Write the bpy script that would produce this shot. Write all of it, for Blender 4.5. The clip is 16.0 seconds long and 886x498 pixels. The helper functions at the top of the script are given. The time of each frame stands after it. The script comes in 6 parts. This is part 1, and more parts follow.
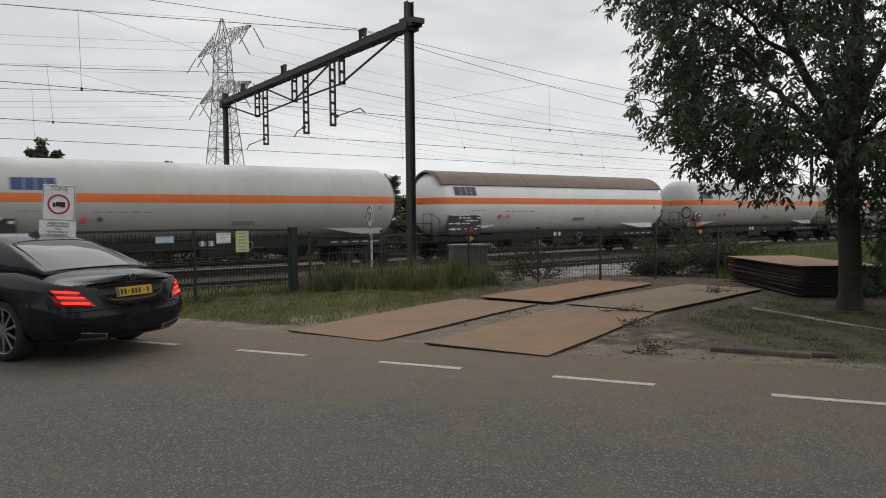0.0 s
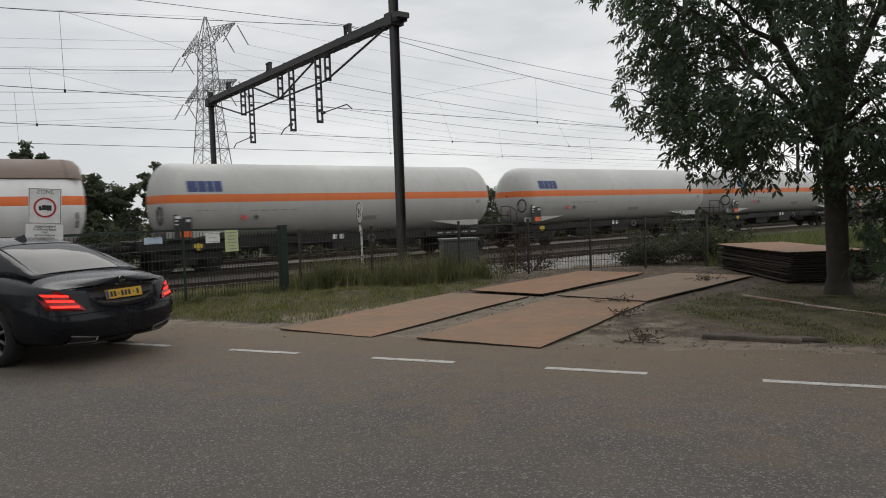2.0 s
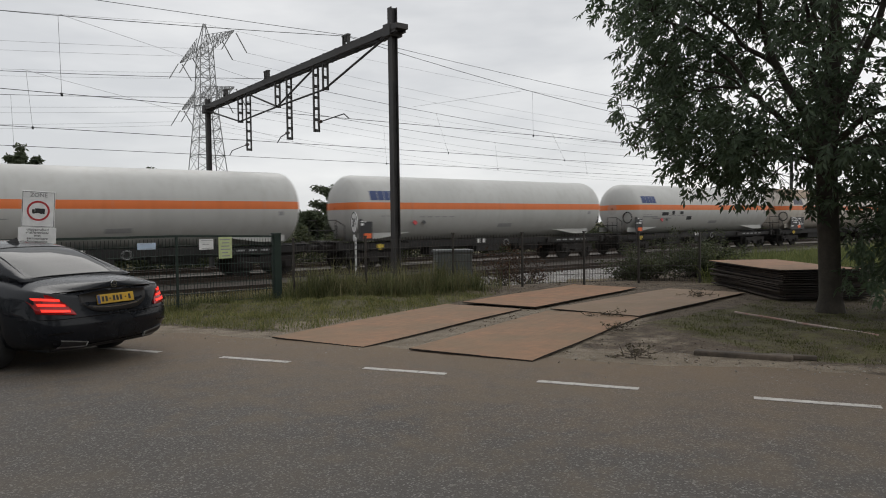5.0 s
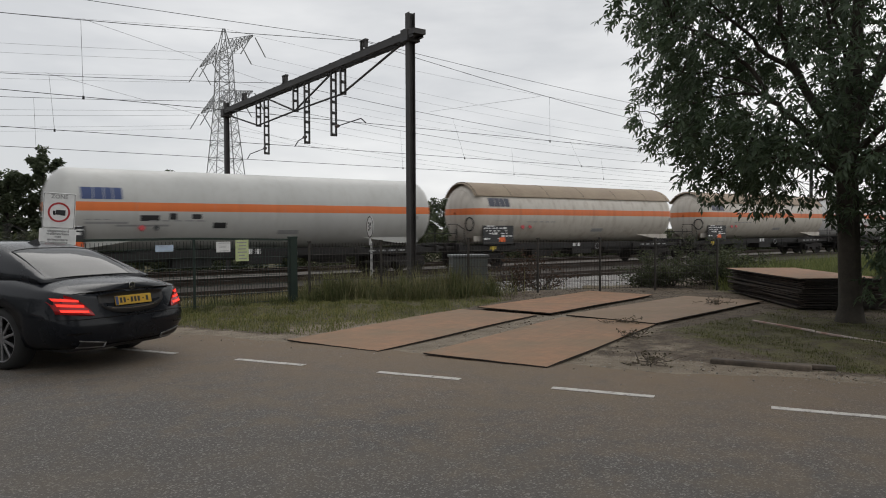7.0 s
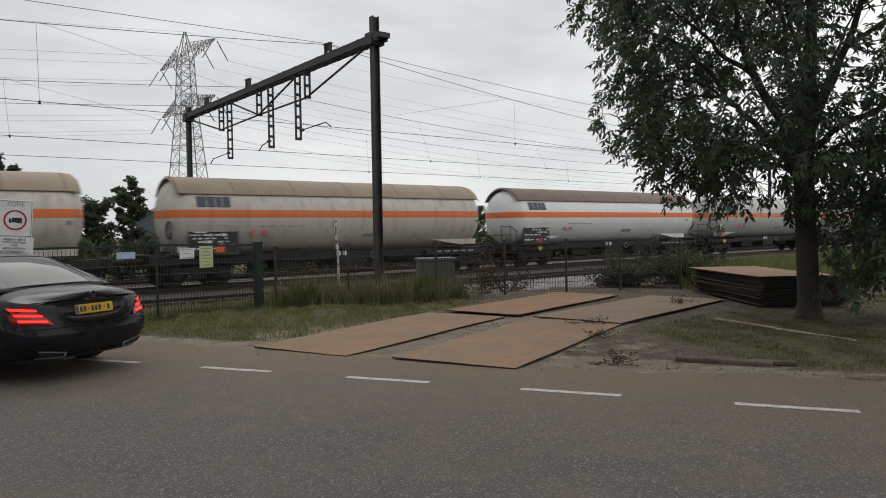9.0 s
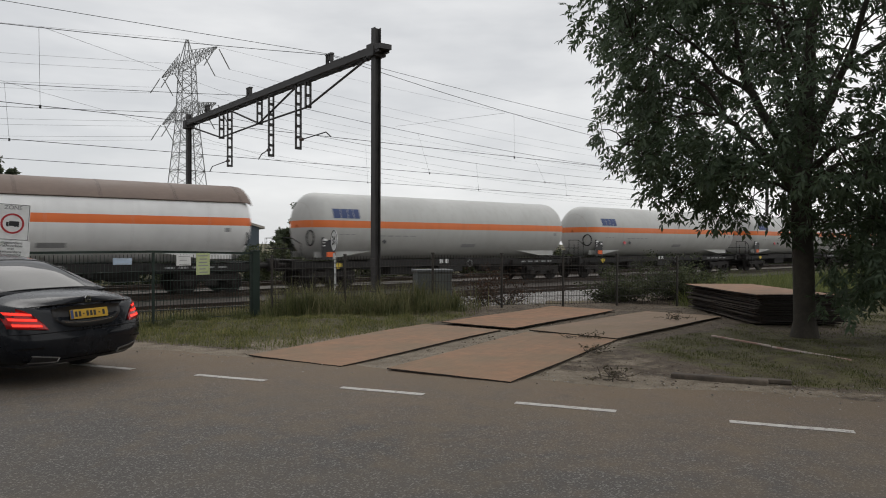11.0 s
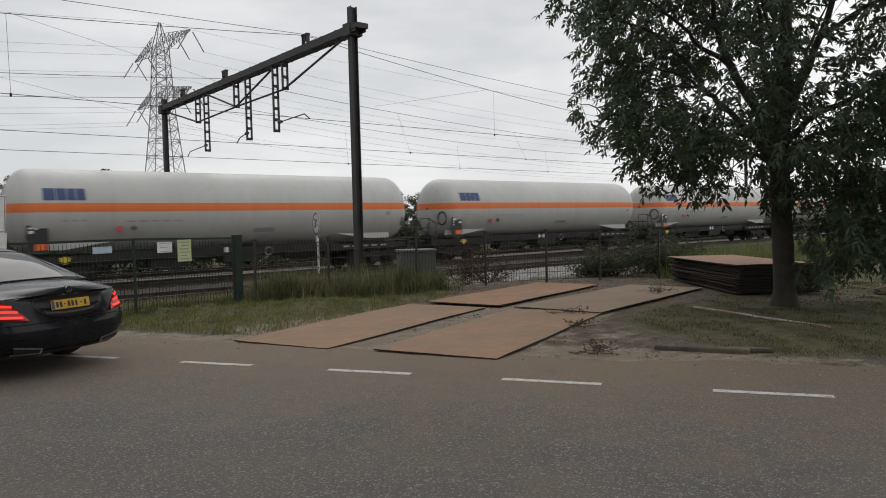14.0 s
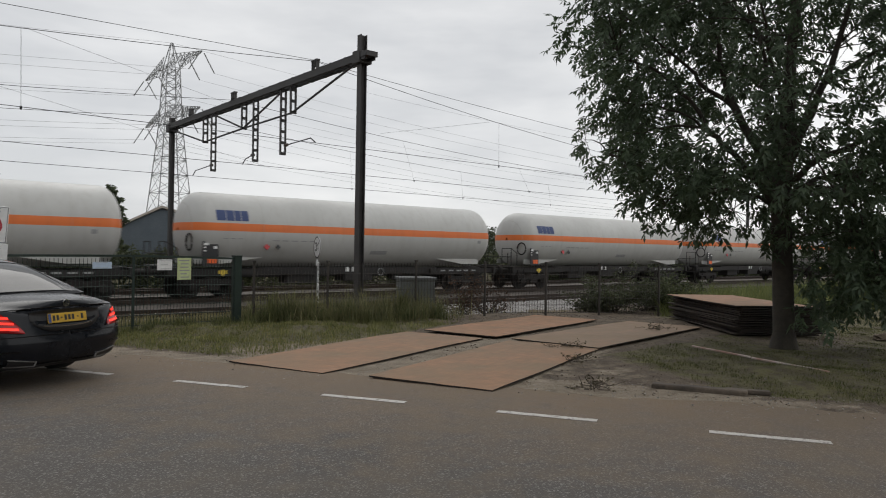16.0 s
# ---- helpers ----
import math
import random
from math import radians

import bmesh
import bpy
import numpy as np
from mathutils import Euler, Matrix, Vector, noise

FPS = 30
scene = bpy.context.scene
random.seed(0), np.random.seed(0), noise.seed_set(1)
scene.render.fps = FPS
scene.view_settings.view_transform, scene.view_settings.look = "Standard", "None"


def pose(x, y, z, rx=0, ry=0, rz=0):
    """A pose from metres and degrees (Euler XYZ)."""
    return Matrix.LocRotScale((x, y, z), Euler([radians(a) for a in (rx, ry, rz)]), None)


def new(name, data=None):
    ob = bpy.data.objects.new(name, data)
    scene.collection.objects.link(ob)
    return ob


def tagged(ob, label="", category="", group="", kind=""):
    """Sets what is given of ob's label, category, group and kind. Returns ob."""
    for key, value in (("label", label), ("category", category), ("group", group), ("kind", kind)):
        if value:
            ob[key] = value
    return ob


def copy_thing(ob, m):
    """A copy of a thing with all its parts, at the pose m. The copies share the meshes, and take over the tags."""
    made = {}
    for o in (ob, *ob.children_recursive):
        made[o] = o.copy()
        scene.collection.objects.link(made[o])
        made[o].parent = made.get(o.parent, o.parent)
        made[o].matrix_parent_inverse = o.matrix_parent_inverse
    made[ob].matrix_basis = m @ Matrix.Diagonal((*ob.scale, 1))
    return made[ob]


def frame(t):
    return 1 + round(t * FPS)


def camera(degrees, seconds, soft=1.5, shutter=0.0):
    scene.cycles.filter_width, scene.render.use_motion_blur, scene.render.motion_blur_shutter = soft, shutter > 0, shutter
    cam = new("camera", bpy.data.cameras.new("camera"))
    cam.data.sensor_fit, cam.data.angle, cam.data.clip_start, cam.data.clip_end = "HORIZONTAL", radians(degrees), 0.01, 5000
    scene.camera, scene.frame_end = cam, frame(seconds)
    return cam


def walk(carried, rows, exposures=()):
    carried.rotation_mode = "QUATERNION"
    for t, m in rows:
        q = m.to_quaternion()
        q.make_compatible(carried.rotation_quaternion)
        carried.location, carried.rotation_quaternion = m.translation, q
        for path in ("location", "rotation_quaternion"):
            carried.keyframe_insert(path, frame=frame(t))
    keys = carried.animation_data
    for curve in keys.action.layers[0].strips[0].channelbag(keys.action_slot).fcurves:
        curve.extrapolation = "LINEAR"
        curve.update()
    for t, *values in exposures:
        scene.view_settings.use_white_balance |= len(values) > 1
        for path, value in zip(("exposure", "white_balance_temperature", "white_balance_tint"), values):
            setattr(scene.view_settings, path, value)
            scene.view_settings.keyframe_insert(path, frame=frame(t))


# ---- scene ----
cam = camera(63.93, 16.0, soft=1.0, shutter=0.25)
PATH = [
    (0.0, 0.020, 0.004, 1.651, -35.455, -2.436, 0.598),
    (0.5, 0.020, 0.004, 1.651, -35.865, -2.527, 0.836),
    (1.0, 0.020, 0.004, 1.651, -36.926, -3.014, 1.438),
    (1.5, 0.020, 0.004, 1.651, -36.482, -3.216, 1.977),
    (2.0, 0.020, 0.004, 1.651, -36.293, -2.907, 1.912),
    (2.5, 0.020, 0.004, 1.651, -35.952, -2.801, -0.124),
    (3.0, 0.020, 0.004, 1.651, -37.207, -2.284, -1.036),
    (5.5, 0.020, 0.004, 1.651, -36.649, -1.855, 1.002),
    (6.0, 0.020, 0.004, 1.651, -36.803, -1.417, 0.716),
    (6.5, 0.020, 0.004, 1.651, -35.852, -0.896, 0.410),
    (7.0, 0.020, 0.004, 1.651, -35.462, -1.611, 0.260),
    (7.5, 0.020, 0.004, 1.651, -35.983, -1.169, 0.202),
    (8.0, 0.020, 0.004, 1.651, -37.136, -1.141, 0.288),
    (8.5, 0.020, 0.004, 1.651, -36.421, -1.366, 0.998),
    (9.0, 0.020, 0.004, 1.651, -38.125, -1.379, 0.957),
    (11.5, 0.020, 0.004, 1.651, -38.255, -0.373, -0.216),
    (12.0, 0.020, 0.004, 1.651, -38.703, -1.212, 0.234),
    (12.5, 0.020, 0.004, 1.651, -38.665, -1.540, 0.494),
    (13.0, 0.020, 0.004, 1.651, -39.546, -1.795, 0.196),
    (13.5, 0.020, 0.004, 1.651, -40.406, -1.570, 0.321),
    (14.0, 0.020, 0.004, 1.651, -39.713, -2.104, 1.432),
    (14.5, 0.020, 0.004, 1.651, -40.406, -1.403, 2.006),
    (15.0, 0.020, 0.004, 1.651, -41.531, -0.845, 0.213),
    (15.5, 0.020, 0.004, 1.651, -41.506, -0.276, 0.422),
    (16.0, 0.020, 0.004, 1.651, -39.644, 0.217, -0.879),
]
walk(cam, [(t, pose(x, y, z, 90 + pitch, roll, yaw)) for t, x, y, z, yaw, pitch, roll in PATH], exposures=[(0.0, 0.07), (16.0, 0.07)])

# ---- world and light: a bright, even overcast ----
world = bpy.data.worlds.new("world")
scene.world = world
world.use_nodes = True
wn, wl = world.node_tree.nodes, world.node_tree.links
wn.clear()
w_out, w_bg = wn.new("ShaderNodeOutputWorld"), wn.new("ShaderNodeBackground")
w_sky = wn.new("ShaderNodeTexSky")
w_sky.sky_type, w_sky.sun_disc = "NISHITA", False
w_sky.sun_elevation, w_sky.sun_rotation = radians(52), radians(160)
w_co, w_map, w_noise, w_ramp = wn.new("ShaderNodeTexCoord"), wn.new("ShaderNodeMapping"), wn.new("ShaderNodeTexNoise"), wn.new("ShaderNodeValToRGB")
w_map.inputs["Scale"].default_value = (1.2, 1.2, 4.5)
w_noise.inputs["Scale"].default_value, w_noise.inputs["Detail"].default_value, w_noise.inputs["Roughness"].default_value = 1.7, 5.0, 0.55
w_ramp.color_ramp.elements[0].position, w_ramp.color_ramp.elements[0].color = 0.30, (6.5, 6.6, 6.75, 1)
w_ramp.color_ramp.elements[1].position, w_ramp.color_ramp.elements[1].color = 0.70, (10.0, 9.95, 9.85, 1)
w_mix = wn.new("ShaderNodeMixRGB")
w_mix.inputs[0].default_value = 0.93
wl.new(w_co.outputs["Generated"], w_map.inputs[0])
wl.new(w_map.outputs[0], w_noise.inputs["Vector"])
w_grad, w_dot, w_half = wn.new("ShaderNodeMath"), wn.new("ShaderNodeVectorMath"), wn.new("ShaderNodeMath")
w_dot.operation, w_grad.operation, w_half.operation = "DOT_PRODUCT", "MULTIPLY_ADD", "ADD"
w_dot.inputs[1].default_value = (0.75, -0.45, 0.25)
w_grad.inputs[1].default_value, w_grad.inputs[2].default_value = 0.36, -0.08
wl.new(w_co.outputs["Generated"], w_dot.inputs[0])
wl.new(w_dot.outputs["Value"], w_grad.inputs[0])
wl.new(w_grad.outputs[0], w_half.inputs[0])
wl.new(w_noise.outputs["Fac"], w_half.inputs[1])
wl.new(w_half.outputs[0], w_ramp.inputs[0])
wl.new(w_sky.outputs[0], w_mix.inputs[1])
wl.new(w_ramp.outputs[0], w_mix.inputs[2])
wl.new(w_mix.outputs[0], w_bg.inputs["Color"])
w_bg.inputs["Strength"].default_value = 0.1
wl.new(w_bg.outputs[0], w_out.inputs["Surface"])
sun = new("sun", bpy.data.lights.new("sun", "SUN"))
sun.data.energy, sun.data.angle, sun.data.color = 0.6, radians(40), (1.0, 0.97, 0.93)
sun.matrix_world = pose(0, 0, 40, 38, 0, 160)


# ---- materials ----
class Nodes:
    """A principled material with short ways to add the usual nodes."""

    def __init__(self, name, rough=0.6, metal=0.0):
        self.m = bpy.data.materials.new(name)
        self.m.use_nodes = True
        self.n, self.l = self.m.node_tree.nodes, self.m.node_tree.links
        self.b = self.n["Principled BSDF"]
        self.b.inputs["Roughness"].default_value, self.b.inputs["Metallic"].default_value = rough, metal
        self.co = self.n.new("ShaderNodeTexCoord")
        self.geo = self.n.new("ShaderNodeNewGeometry")

    def noise(self, scale, detail=4.0, rough=0.55, world=True, stretch=None):
        t = self.n.new("ShaderNodeTexNoise")
        t.inputs["Scale"].default_value, t.inputs["Detail"].default_value, t.inputs["Roughness"].default_value = scale, detail, rough
        v = self.geo.outputs["Position"] if world else self.co.outputs["Object"]
        if stretch:
            mp = self.n.new("ShaderNodeMapping")
            mp.inputs["Scale"].default_value = stretch
            self.l.new(v, mp.inputs[0])
            v = mp.outputs[0]
        self.l.new(v, t.inputs["Vector"])
        return t.outputs["Fac"]

    def ramp(self, fac, stops):
        r = self.n.new("ShaderNodeValToRGB")
        e = r.color_ramp.elements
        while len(e) < len(stops):
            e.new(0.5)
        for s, (p, c) in zip(e, stops):
            s.position, s.color = p, (c, c, c, 1) if isinstance(c, (int, float)) else (*c, 1)
        self.l.new(fac, r.inputs[0])
        return r.outputs[0]

    def mix(self, fac, a, b, how="MIX"):
        x = self.n.new("ShaderNodeMixRGB")
        x.blend_type = how
        for s, v in zip(x.inputs, (fac, a, b)):
            if isinstance(v, (int, float)):
                s.default_value = v if s.type == "VALUE" else (v, v, v, 1)
            elif isinstance(v, tuple):
                s.default_value = (*v, 1)
            else:
                self.l.new(v, s)
        return x.outputs[0]

    def math(self, how, a, b=0.0, clamp=False):
        x = self.n.new("ShaderNodeMath")
        x.operation, x.use_clamp = how, clamp
        for s, v in zip(x.inputs, (a, b)):
            if isinstance(v, (int, float)):
                s.default_value = v
            else:
                self.l.new(v, s)
        return x.outputs[0]

    def axis(self, i, world=False):
        s = self.n.new("ShaderNodeSeparateXYZ")
        self.l.new(self.geo.outputs["Position"] if world else self.co.outputs["Object"], s.inputs[0])
        return s.outputs[i]

    def colour(self, c):
        self.l.new(c, self.b.inputs["Base Color"])
        return self

    def rough(self, fac, lo, hi):
        self.l.new(self.ramp(fac, [(0.3, lo), (0.7, hi)]), self.b.inputs["Roughness"])
        return self

    def bump(self, fac, strength, dist=0.01):
        x = self.n.new("ShaderNodeBump")
        x.inputs["Strength"].default_value, x.inputs["Distance"].default_value = strength, dist
        self.l.new(fac, x.inputs["Height"])
        self.l.new(x.outputs[0], self.b.inputs["Normal"])
        return self


def worn(name, a, b, scale=4.0, rough=0.6, metal=0.0, fine=60.0, bump=0.15, world=False, spots=None):
    """Two tones blended at a broad and a fine scale, with a little relief; spots: a colour that breaks through in patches."""
    k = Nodes(name, rough, metal)
    big, small = k.noise(scale, 5, 0.6, world), k.noise(fine, 3, 0.6, world)
    c = k.mix(k.ramp(big, [(0.35, 0), (0.65, 1)]), a, b)
    c = k.mix(k.math("MULTIPLY", k.ramp(small, [(0.35, 0), (0.75, 1)]), 0.35), c, tuple(0.6 * v for v in a))
    if spots:
        c = k.mix(k.ramp(k.noise(scale * 2.7, 6, 0.7, world), [(0.56, 0), (0.63, 1)]), c, spots)
    k.colour(c).rough(big, max(0.05, rough - 0.12), min(1, rough + 0.12))
    if bump:
        k.bump(small, bump)
    return k.m


def plain(name, c, rough=0.5, metal=0.0, glow=0.0):
    k = Nodes(name, rough, metal)
    big = k.noise(9, 4, 0.6, False)
    k.colour(k.mix(k.ramp(big, [(0.3, 0), (0.7, 1)]), tuple(0.88 * v for v in c), tuple(min(1, 1.08 * v) for v in c)))
    if glow:
        k.b.inputs["Emission Color"].default_value, k.b.inputs["Emission Strength"].default_value = (*c, 1), glow
    return k.m


def tank_paint(name, base, soot, stripe, dirt):
    """Tank paint in the wagon's own space: a stripe round the middle, streaks that run down and grime."""
    k = Nodes(name, 0.42)
    z, x = k.axis(2), k.axis(0)
    wash = k.noise(1.0, 5, 0.65, False, (0.35, 0.35, 0.35))
    streak = k.noise(1.0, 4, 0.6, False, (3.5, 3.5, 0.25))
    c = k.mix(k.ramp(wash, [(0.35, 0), (0.7, 1)]), base, tuple(0.86 * v for v in base))
    c = k.mix(k.math("MULTIPLY", k.ramp(streak, [(0.48, 0), (0.78, 1)]), dirt), c, soot)
    band = k.math("LESS_THAN", k.math("ABSOLUTE", k.math("SUBTRACT", z, 2.81)), 0.155)
    o = k.mix(k.math("MULTIPLY", k.ramp(streak, [(0.45, 0), (0.8, 1)]), dirt), stripe, tuple(0.6 * v for v in stripe))
    c = k.mix(band, c, o)
    seam = k.math("LESS_THAN", k.math("ABSOLUTE", k.math("SUBTRACT", k.math("FRACT", k.math("MULTIPLY", k.math("ADD", x, 20.0), 0.36)), 0.5)), 0.004)
    c = k.mix(k.math("MULTIPLY", seam, 0.35), c, soot)
    k.colour(c).rough(wash, 0.35, 0.55)
    k.bump(seam, 0.2, 0.01)
    return k.m


def ground_paint():
    """Grass, sand and trodden earth; the sheet's 'cover' layer says which grows where."""
    k = Nodes("ground", 0.95)
    at = k.n.new("ShaderNodeAttribute")
    at.attribute_name = "cover"
    sp = k.n.new("ShaderNodeSeparateColor")
    k.l.new(at.outputs["Color"], sp.inputs[0])
    big, mid, fine = k.noise(0.5, 5, 0.6), k.noise(3.0, 5, 0.65), k.noise(38, 4, 0.7)
    earth = k.mix(k.ramp(mid, [(0.36, 0), (0.64, 1)]), (0.07, 0.051, 0.034), (0.15, 0.113, 0.076))
    earth = k.mix(k.ramp(k.noise(7, 5, 0.7), [(0.58, 0), (0.72, 1)]), earth, (0.24, 0.2, 0.15))
    grass = k.mix(k.ramp(mid, [(0.35, 0), (0.62, 1)]), (0.055, 0.042, 0.024), (0.115, 0.105, 0.036))
    sand = k.mix(k.ramp(mid, [(0.3, 0), (0.7, 1)]), (0.16, 0.125, 0.088), (0.31, 0.26, 0.195))
    edge = lambda f: k.ramp(k.math("ADD", f, k.math("MULTIPLY", k.math("SUBTRACT", mid, 0.5), 1.1)), [(0.38, 0), (0.62, 1)])
    c = k.mix(edge(sp.outputs[0]), earth, grass)
    c = k.mix(edge(sp.outputs[1]), c, sand)
    c = k.mix(k.math("MULTIPLY", k.ramp(fine, [(0.4, 0), (0.7, 1)]), 0.5), c, (0.06, 0.05, 0.036))
    k.colour(c).bump(k.math("ADD", fine, k.math("MULTIPLY", mid, 2.5)), 0.8, 0.04)
    return k.m


def asphalt_paint():
    k = Nodes("asphalt", 0.85)
    v = k.n.new("ShaderNodeTexVoronoi")
    v.inputs["Scale"].default_value = 85
    k.l.new(k.geo.outputs["Position"], v.inputs["Vector"])
    big, mid, fine = k.noise(0.35, 4, 0.6), k.noise(2.2, 6, 0.7), k.noise(110, 3, 0.7)
    c = k.mix(k.ramp(big, [(0.3, 0), (0.7, 1)]), (0.064, 0.057, 0.05), (0.09, 0.08, 0.071))
    sp = k.n.new("ShaderNodeSeparateColor")
    k.l.new(v.outputs["Color"], sp.inputs[0])
    c = k.mix(k.ramp(sp.outputs[0], [(0.74, 0), (1.0, 0.7)]), c, (0.27, 0.255, 0.238))
    c = k.mix(k.math("MULTIPLY", k.ramp(fine, [(0.45, 0), (0.7, 1)]), 0.55), c, (0.03, 0.028, 0.027))
    # dust drifted from the verge, in bands along the kerbless edge
    x, y = k.axis(0, True), k.axis(1, True)
    b = k.math("ADD", k.math("MULTIPLY", x, 0.859), k.math("MULTIPLY", y, 0.512))
    d = k.math("ADD", k.math("MULTIPLY", k.math("SUBTRACT", b, 4.6), 0.19), k.math("MULTIPLY", k.math("SUBTRACT", mid, 0.5), 1.2))
    along = k.math("SUBTRACT", k.math("MULTIPLY", x, 0.512), k.math("MULTIPLY", y, 0.859))
    near = k.ramp(k.math("ADD", k.math("MULTIPLY", along, -0.1), 0.3), [(0.0, 0.6), (0.42, 1.0)])
    c = k.mix(k.math("MULTIPLY", k.ramp(d, [(0.0, 0), (0.85, 0.85)]), near), c, (0.168, 0.112, 0.063))
    c = k.mix(k.ramp(k.noise(1.1, 5, 0.7), [(0.45, 0), (0.7, 0.5)]), c, (0.11, 0.085, 0.056))
    # a long crack sealed with bitumen
    a = k.math("ADD", k.math("SUBTRACT", b, 2.62), k.math("MULTIPLY", k.math("SUBTRACT", k.noise(0.9, 2, 0.5), 0.5), 0.12))
    seal = k.math("LESS_THAN", k.math("ABSOLUTE", a), 0.012)
    c = k.mix(k.math("MULTIPLY", seal, 0.7), c, (0.02, 0.019, 0.018))
    k.colour(c).bump(k.math("ADD", sp.outputs[0], fine), 0.55, 0.006)
    return k.m


M_GROUND, M_ASPHALT = ground_paint(), asphalt_paint()
M_TANK = tank_paint("tank_white", (0.5, 0.5, 0.48), (0.33, 0.31, 0.28), (0.72, 0.17, 0.035), 0.35)
M_TANK_CLEAN = tank_paint("tank_bright", (0.8, 0.8, 0.79), (0.42, 0.41, 0.39), (0.78, 0.17, 0.035), 0.2)
M_TANK_DIRTY = tank_paint("tank_soiled", (0.56, 0.52, 0.46), (0.25, 0.19, 0.14), (0.66, 0.16, 0.04), 0.7)
M_SHADE_BROWN = worn("shade_brown", (0.17, 0.122, 0.098), (0.215, 0.16, 0.13), 0.8, 0.6, 0, 12, 0.1)
M_SHADE_TAN = worn("shade_tan", (0.27, 0.205, 0.145), (0.35, 0.28, 0.2), 0.8, 0.65, 0, 12, 0.1)
M_FRAME = worn("underframe", (0.011, 0.0105, 0.0105), (0.024, 0.021, 0.019), 3, 0.75, 0.0, 40, 0.2)
M_BOGIE = worn("bogie_iron", (0.012, 0.011, 0.0105), (0.028, 0.023, 0.02), 5, 0.8, 0.2, 50, 0.3)
M_RAIL = worn("rail_steel", (0.035, 0.025, 0.02), (0.07, 0.05, 0.038), 6, 0.5, 0.5, 70, 0.2, True)
M_RAILHEAD = plain("rail_head", (0.1, 0.09, 0.085), 0.6, 0.4)
M_SLEEPER = worn("sleeper", (0.08, 0.07, 0.062), (0.14, 0.125, 0.11), 3, 0.9, 0, 60, 0.3, True)
M_BALLAST = worn("ballast", (0.06, 0.05, 0.042), (0.12, 0.105, 0.09), 2.2, 0.95, 0, 26, 1.0, True, spots=(0.06, 0.045, 0.034))
M_CRUMB = worn("earth_crumb", (0.06, 0.045, 0.032), (0.19, 0.15, 0.115), 9, 0.95, 0, 60, 0.3, True)
M_GRIT = worn("grit", (0.22, 0.2, 0.18), (0.34, 0.32, 0.29), 6, 0.9, 0, 60, 0.3, True)
M_BALLAST_PALE = worn("ballast_pale", (0.14, 0.13, 0.122), (0.3, 0.288, 0.275), 3.0, 0.95, 0, 24, 1.0, True, spots=(0.12, 0.1, 0.08))
M_STONE = worn("ballast_stone", (0.36, 0.35, 0.34), (0.55, 0.54, 0.52), 6, 0.9, 0, 60, 0.3, True)
M_MAST = worn("mast_steel", (0.043, 0.041, 0.041), (0.075, 0.071, 0.069), 2.5, 0.65, 0.3, 40, 0.2)
M_WIRE = plain("wire", (0.035, 0.036, 0.038), 0.5, 0.6)
M_HVWIRE = plain("power_wire", (0.2, 0.205, 0.21), 0.5, 0.3)
M_INSUL = plain("insulator", (0.1, 0.07, 0.06), 0.3)
M_PYLON = worn("pylon_zinc", (0.28, 0.285, 0.29), (0.36, 0.365, 0.37), 0.5, 0.6, 0.4, 5, 0.0)
def plate_paint():
    """Walked-on rusty steel: orange rust, a veil of tan dust, scuffs along the length and dark pits."""
    k = Nodes("rust_plate", 0.75)
    big, mid, scuff = k.noise(0.8, 5, 0.62, False), k.noise(4.5, 6, 0.7, False), k.noise(3.0, 4, 0.6, False, (0.5, 5.0, 1.0))
    rnd = k.n.new("ShaderNodeObjectInfo").outputs["Random"]
    rust = k.mix(k.ramp(mid, [(0.3, 0), (0.7, 1)]), (0.185, 0.078, 0.028), (0.33, 0.15, 0.058))
    veil = k.math("ADD", big, k.math("MULTIPLY", rnd, 0.3))
    c = k.mix(k.ramp(veil, [(0.42, 0.05), (0.7, 0.92)]), rust, (0.19, 0.132, 0.08))
    c = k.mix(k.ramp(k.noise(1.7, 6, 0.75, False), [(0.58, 0), (0.72, 0.6)]), c, (0.26, 0.2, 0.135))
    c = k.mix(k.math("MULTIPLY", k.ramp(scuff, [(0.45, 0), (0.7, 1)]), 0.3), c, (0.13, 0.078, 0.045))
    c = k.mix(k.ramp(k.noise(14, 4, 0.7, False), [(0.64, 0), (0.72, 0.6)]), c, (0.07, 0.042, 0.028))
    k.colour(c).rough(big, 0.65, 0.9)
    k.bump(k.math("ADD", mid, scuff), 0.25, 0.01)
    return k.m


M_PLATE = plate_paint()
# dark rust with the shade of edges and gaps mixed into the colour
M_PLATE_SHADED = worn("rust_plate_shaded", (0.022, 0.017, 0.014), (0.05, 0.036, 0.027), 1.6, 0.8, 0.15, 30, 0.3, True)
M_FENCE = worn("fence_green", (0.012, 0.026, 0.02), (0.02, 0.036, 0.028), 4, 0.55, 0.2, 40, 0.1)
M_FENCE_GREY = worn("fence_bronze", (0.04, 0.036, 0.032), (0.07, 0.06, 0.052), 4, 0.6, 0.3, 40, 0.1)
M_CABINET = worn("cabinet_grey", (0.085, 0.092, 0.088), (0.12, 0.128, 0.123), 2, 0.6, 0, 40, 0.1)
M_CABLID = worn("cabinet_lid", (0.1, 0.107, 0.107), (0.14, 0.147, 0.147), 2, 0.6, 0, 40, 0.1)
M_WHITE = worn("road_paint", (0.4, 0.38, 0.35), (0.52, 0.5, 0.47), 5, 0.8, 0, 45, 0.15, True, spots=(0.22, 0.2, 0.18))
M_BARK = worn("bark", (0.034, 0.029, 0.023), (0.065, 0.056, 0.044), 5, 0.95, 0, 30, 0.9)
M_WOOD = worn("old_timber", (0.045, 0.036, 0.028), (0.14, 0.112, 0.086), 3, 0.9, 0, 30, 0.6)
